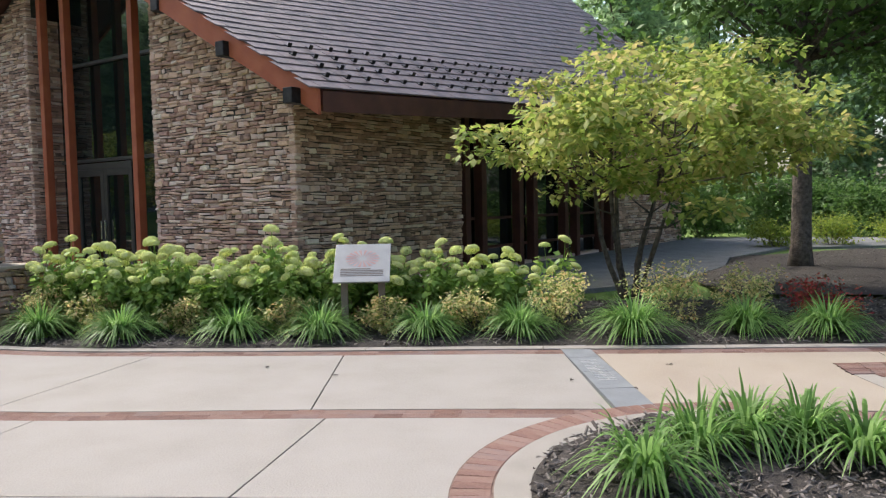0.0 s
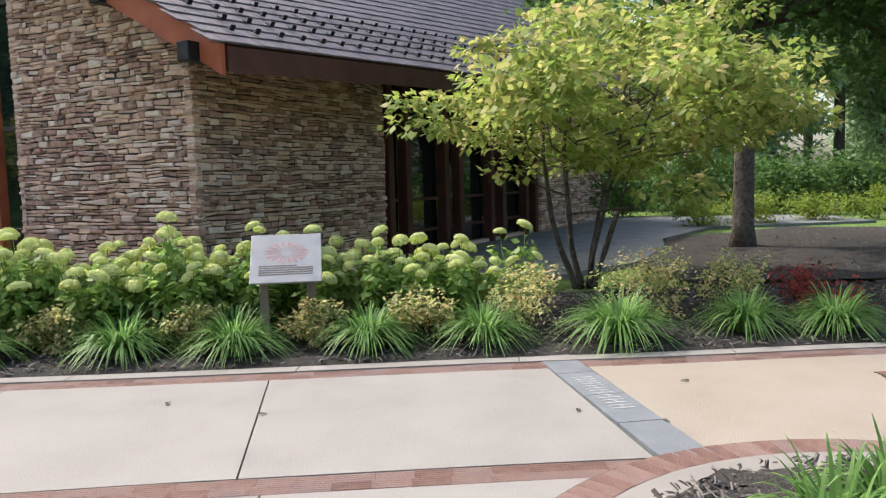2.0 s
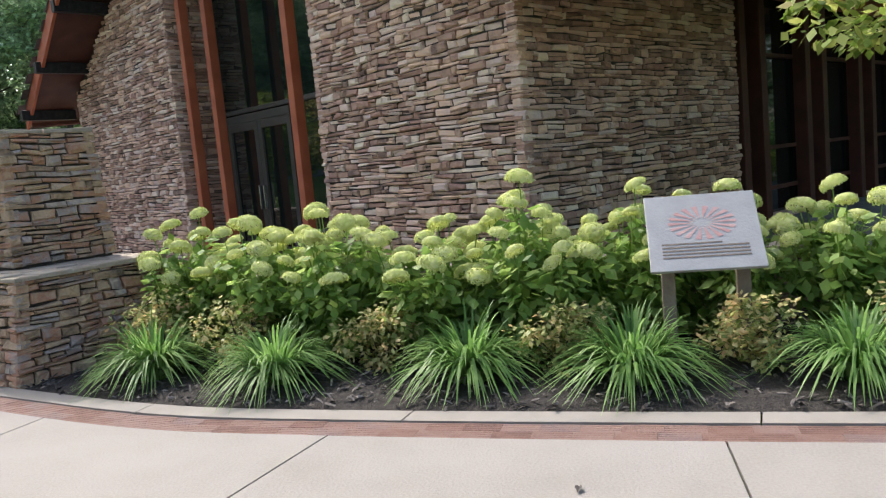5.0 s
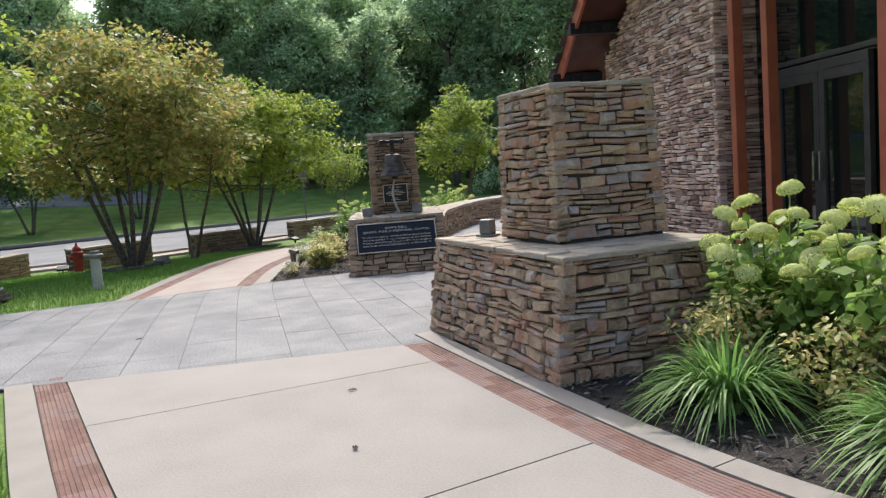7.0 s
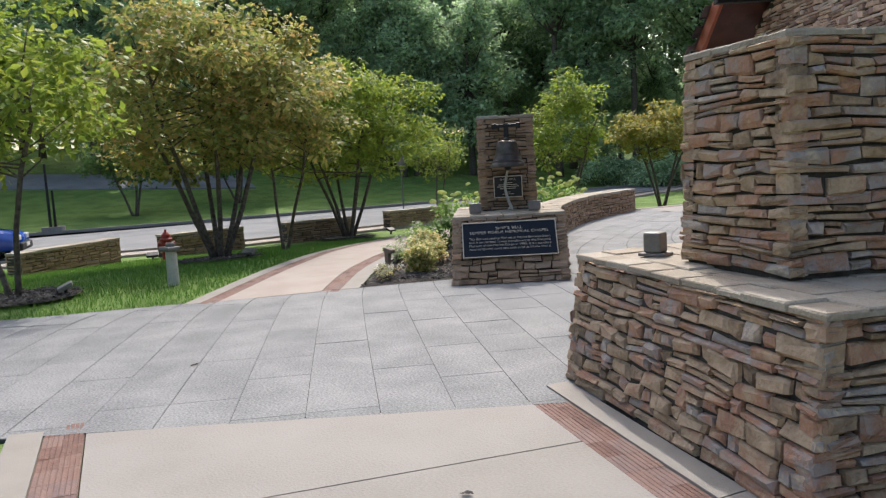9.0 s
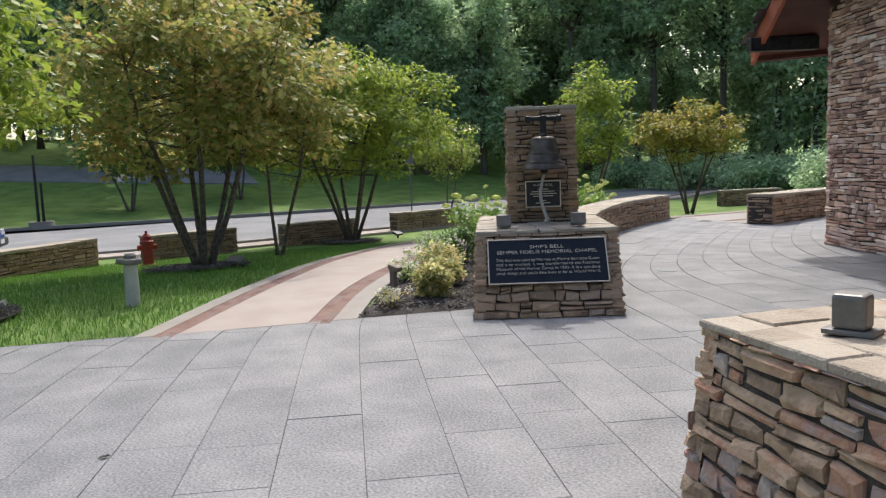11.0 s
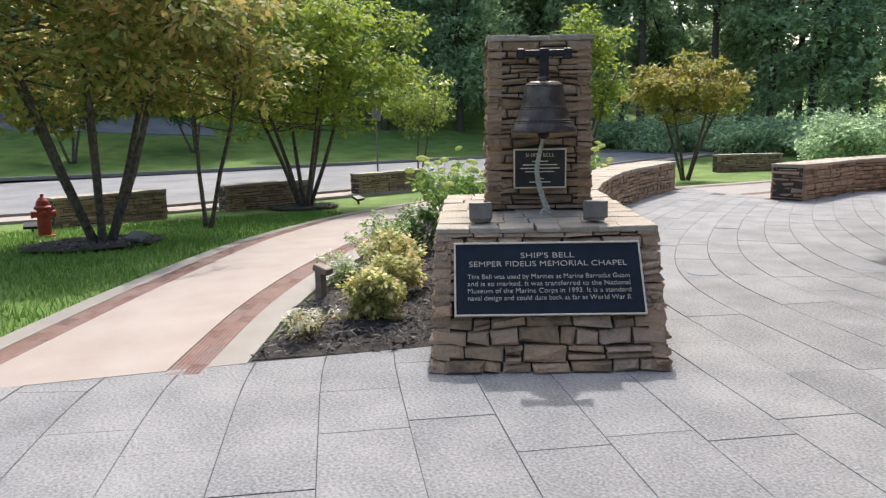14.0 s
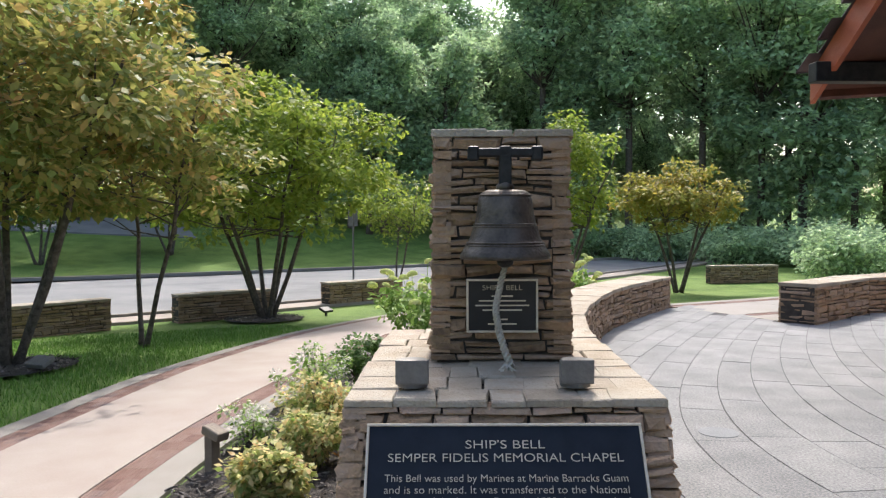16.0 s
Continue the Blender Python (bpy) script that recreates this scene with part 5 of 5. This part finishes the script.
mulch("path_bed", "dark bark mulch bed between path and pedestal", [(-13.40, 10.66), (-14.71, 11.36), (-15.9, 12.1), (-17.15, 12.95), (-19.96, 14.95), (-21.0, 17.5), (-18.5, 16.5), (-15.2, 14.2), (-14.9, 12.9), (-13.2, 12.0), (-13.12, 11.8)], 23, 9000, .0)
for i, (x, y, r_) in enumerate(((-21.0, 9.95, 1.25), (-16.1, 6.7, .9), (-27.3, 14.9, 1.1))):
    mulch("tree_ring", "ring of dark mulch round the tree foot", [(x + r_ * math.cos(k * .4), y + r_ * .8 * math.sin(k * .4)) for k in range(16)], 30 + i, 700, .02 if i < 3 else .06, .03)

mulch("shade_bed", "dark mulch bed in deep shade under the trees", [(3.5, 14.6), (16, 14.6), (16, 22.5), (9, 25), (4.85, 22.2), (4.35, 19.8), (3.25, 17.2)], 35, 2500, .05, .05)

# grass blades on the near lawn
rng = random.Random(55)
gv2, gf2 = [], []
while len(gf2) < 54000:
    corner_ = len(gf2) < 12000
    x, y = (rng.uniform(-9.6, -4.7), rng.uniform(5.6, 6.9)) if corner_ else (rng.uniform(-26, -13.8), rng.uniform(3.5, 15))
    edge_y = spline(sorted((p[0], p[1]) for p in OUT), x)
    if not corner_ and y > edge_y - .03 or not corner_ and (x > -14.2 and y < 8.4 and x > -14.2 + (y - 6.0) * .17):
        continue
    if corner_ and y < 6.7 + (x + 9.42) * 2.32 - .05 and x < -9.0:
        continue
    if (x + 21) ** 2 + (y - 9.95) ** 2 / .64 < 1.5 or (x + 16.1) ** 2 + (y - 6.7) ** 2 / .64 < .75:
        continue
    z, a, h = fall(x) - .03, rng.uniform(0, 6.283), rng.uniform(.045, .095)
    dx, dy = math.cos(a) * .006, math.sin(a) * .006
    bx, by = rng.uniform(-.035, .035), rng.uniform(-.035, .035)
    o = len(gv2)
    gv2 += [(x - dx, y - dy, z), (x + dx, y + dy, z), (x + bx, y + by, z + h)]
    gf2.append((o, o + 1, o + 2))
tagged(link_mesh("lawn_grass", gv2, gf2, M_BLADE), "short mown grass blades on the lawn", "grass", kind="stuff")

# ---- small things ----
sign = thing("interpretive_sign", "slanted grey information panel on two short posts", "sign", Matrix.Translation((-1.20, 10.95, 0)) @ pose(0, 0, 0, 0, 0, 11))
sp = pose(0, 0, .85, 46, 0, 0)
part("panel", box(-.33, -.29, -.012, .33, .29, .012, bevel=.004, m=sp), M_SIGNFACE, sign)
for sx in (-.22, .22):
    part("post", box(sx - .04, -.03, -.02, sx + 0.04, .03, .80, bevel=.006), M_SIGNPOST, sign)
bm = bmesh.new()
for k in range(18):
    a = math.pi * 2 * k / 18
    c1 = [bm.verts.new(sp @ Vector((math.cos(a + d) * r_ * .2, .06 + math.sin(a + d) * r_ * .13, .0145))) for d, r_ in ((-.02, .25), (-.09, 1), (.09, 1), (.02, .25))]
    bm.faces.new(c1)
part("printed_art", bm, M_SIGNART, sign, "faded reddish radial print")
for k in range(5):
    part("text_line", box(-.25, -.10 - k * .025, .012, .25 if k else .1, -.09 - k * .025, .0145, m=sp), M_SIGNPOST, sign)

hyd = thing("fire_hydrant", "dark red fire hydrant by the lawn wall", "hydrant", Matrix.Translation((-24.0, 9.25, fall(-24) - .03)))
part("barrel", lathe([(.17, 0), (.17, .04), (.115, .05), (.115, .50), (.15, .51), (.15, .55), (.12, .58), (.10, .66), (.05, .72), (.03, .73), (.03, .78)], 20), M_HYDRANT, hyd, smooth=False)
for d in (0, 90, 180):
    part("nozzle", lathe([(.055, .09), (.055, .17), (.065, .17), (.065, .2), (.02, .21)], 12, pose(0, 0, .42) @ pose(0, 0, 0, 90, 0, d)), M_HYDRANT, hyd)
bol = thing("bollard_light", "short pale bollard with a grey spotlight head", "bollard", Matrix.Translation((-15.9, 8.62, -.03)))
part("post", lathe([(.085, 0), (.08, .45), (.078, .5)], 18), M_POST, bol)
part("head", box(-.12, -.1, .5, .2, .1, .57, bevel=.02, m=pose(0, 0, 0, 0, 0, 200)), M_ZINC, bol)
part("lens", lathe([(.07, 0), (.07, .04), (.05, .06)], 14, pose(0, 0, .57)), M_ZINC, bol)
for i, (x, y) in enumerate(((-15.8, 7.2), (-20.1, 10.5), (-25.3, 9.0), (-27.4, 16.4))):
    fl = thing("ground_floodlight", "small tilted ground floodlight in the lawn", "lamp", Matrix.Translation((x, y, fall(x) - .02)) @ pose(0, 0, 0, 0, 0, 40 * i), group="lawn floodlights")
    part("stake", box(-.02, -.02, 0, .02, .02, .12), M_IRON, fl)
    part("housing", box(-.15, -.10, -.03, .15, .10, .03, bevel=.012, m=pose(0, 0, .15, 24, 0, 0)), M_ZINC if i in (0, 1) else M_IRON, fl)
pl = thing("path_light", "low brown wedge path light in the mulch", "lamp", Matrix.Translation((-14.8, 11.56, .03)) @ pose(0, 0, 0, 0, 0, 30))
part("stem", box(-.035, -.035, -.03, .035, .035, .26, bevel=.006), M_SIGNPOST, pl)
part("hood", box(-.11, -.05, .22, .05, .05, .28, bevel=.012, m=pose(0, 0, .0, 0, 14, 0)), M_SIGNPOST, pl)
for x, y in ((-14.06, 15.18), (-13.41, 16.71)):
    dr = tagged(part("drain_cover", lathe([(.15, -.01), (.15, .003), (.135, .0045)], 28, pose(x, y, 0)), M_STRIP), "round grey metal drain cover in the paving", "drain cover", "drain covers")
sgp = thing("road_sign", "thin road sign post seen from behind", "sign", Matrix.Translation((-33.2, 19.2, -.62)))
part("post", lathe([(.03, 0), (.03, 2.6)], 10), M_ZINC, sgp)
part("plate", box(-.15, -.01, 2.1, .15, .01, 2.6, bevel=.004, m=pose(0, 0, 0, 0, 0, 60)), M_ZINC, sgp)
for x, y, h in ((-40, 6.2, 2.0), (-43.5, 6.0, 3.2)):
    po = thing("street_post", "slim dark post beside the far kerb", "post", Matrix.Translation((x if x < -43 else -43.6, y, fall(-44))))
    part("pole", lathe([(.07, 0), (.05, h)], 10), M_IRON, po)
    part("base", lathe([(.4, 0), (.4, .35)], 16), M_KERB, po)

car = thing("parked_car", "bright blue car parked at the roadside", "car", Matrix.Translation((-30.6, 3.6, -.6)) @ pose(0, 0, 0, 0, 0, 84))
bm = bmesh.new()
prof = [(-2.1, .35), (2.15, .35), (2.2, .6), (2.1, .82), (1.1, .95), (.45, 1.42), (-1.2, 1.45), (-1.95, 1.0), (-2.15, .8)]
lf = [bm.verts.new((x, -.86 if z < 1 else -.66, z)) for x, z in prof]
rt = [bm.verts.new((x, .86 if z < 1 else .66, z)) for x, z in prof]
bm.faces.new(lf), bm.faces.new(rt[::-1])
for i in range(len(prof)):
    bm.faces.new((lf[i], rt[i], rt[(i + 1) % len(prof)], lf[(i + 1) % len(prof)]))
bmesh.ops.bevel(bm, geom=bm.edges[:], offset=.05, segments=2, affect="EDGES")
body = part("body", bm, M_CAR, car, smooth=True)
part("windscreen", box(-.02, -.6, -.01, .62, .6, .01, m=pose(.48, 0, 1.38, 0, 36, 0)), M_GLASS, car)
part("bumper", box(2.08, -.8, .32, 2.28, .8, .55, bevel=.05), M_TYRE, car)
part("number_plate", box(2.28, -.2, .42, 2.295, .2, .53), M_LAMPGLASS, car)
for y in (-.62, .62):
    part("headlight", box(2.02, y - .18, .62, 2.2, y + .18, .78, bevel=.03), M_LAMPGLASS, car)
for x in (-1.35, 1.35):
    for y in (-.8, .8):
        wh = part("wheel", lathe([(.2, -.1), (.32, -.1), (.33, 0), (.32, .1), (.2, .1)], 22, pose(x, y, .33, 90, 0, 0)), M_TYRE, car)
        part("rim", lathe([(.01, -.11), (.2, -.105), (.2, .105), (.01, .11)], 16, pose(x, y, .33, 90, 0, 0)), M_CHROME, wh)

# dry leaves blown onto the paving
for i, (x, y) in enumerate(((-7.08, 9.0), (-6.02, 8.52), (-10.43, 8.23), (-1.6, 9.05), (1.28, 8.8), (-.83, 8.79), (2.15, 9.52), (1.8, 8.56))):
    rng = random.Random(1300 + i)
    bm = bmesh.new()
    spine_ = [bm.verts.new((-.055 + .022 * k, 0, .004 + .003 * (k % 2))) for k in range(6)]
    for sy in (-1, 1):
        edge_ = [bm.verts.new((-.045 + .022 * k, sy * (.012, .024, .026, .016)[k], .012 + rng.uniform(0, .014))) for k in range(4)]
        bm.faces.new((spine_[0], spine_[1], edge_[0]))
        for k in range(3):
            bm.faces.new((spine_[k + 1], spine_[k + 2], edge_[k + 1], edge_[k]))
        bm.faces.new((spine_[4], spine_[5], edge_[3]))
    leaf = tagged(part("fallen_leaf", bm, M_CHIP), "curled dry brown leaf lying on the paving", "leaf", "fallen leaves")
    leaf.matrix_basis = pose(x, y, .004, 0, 0, rng.uniform(0, 360)) @ Matrix.Scale(.62, 4)
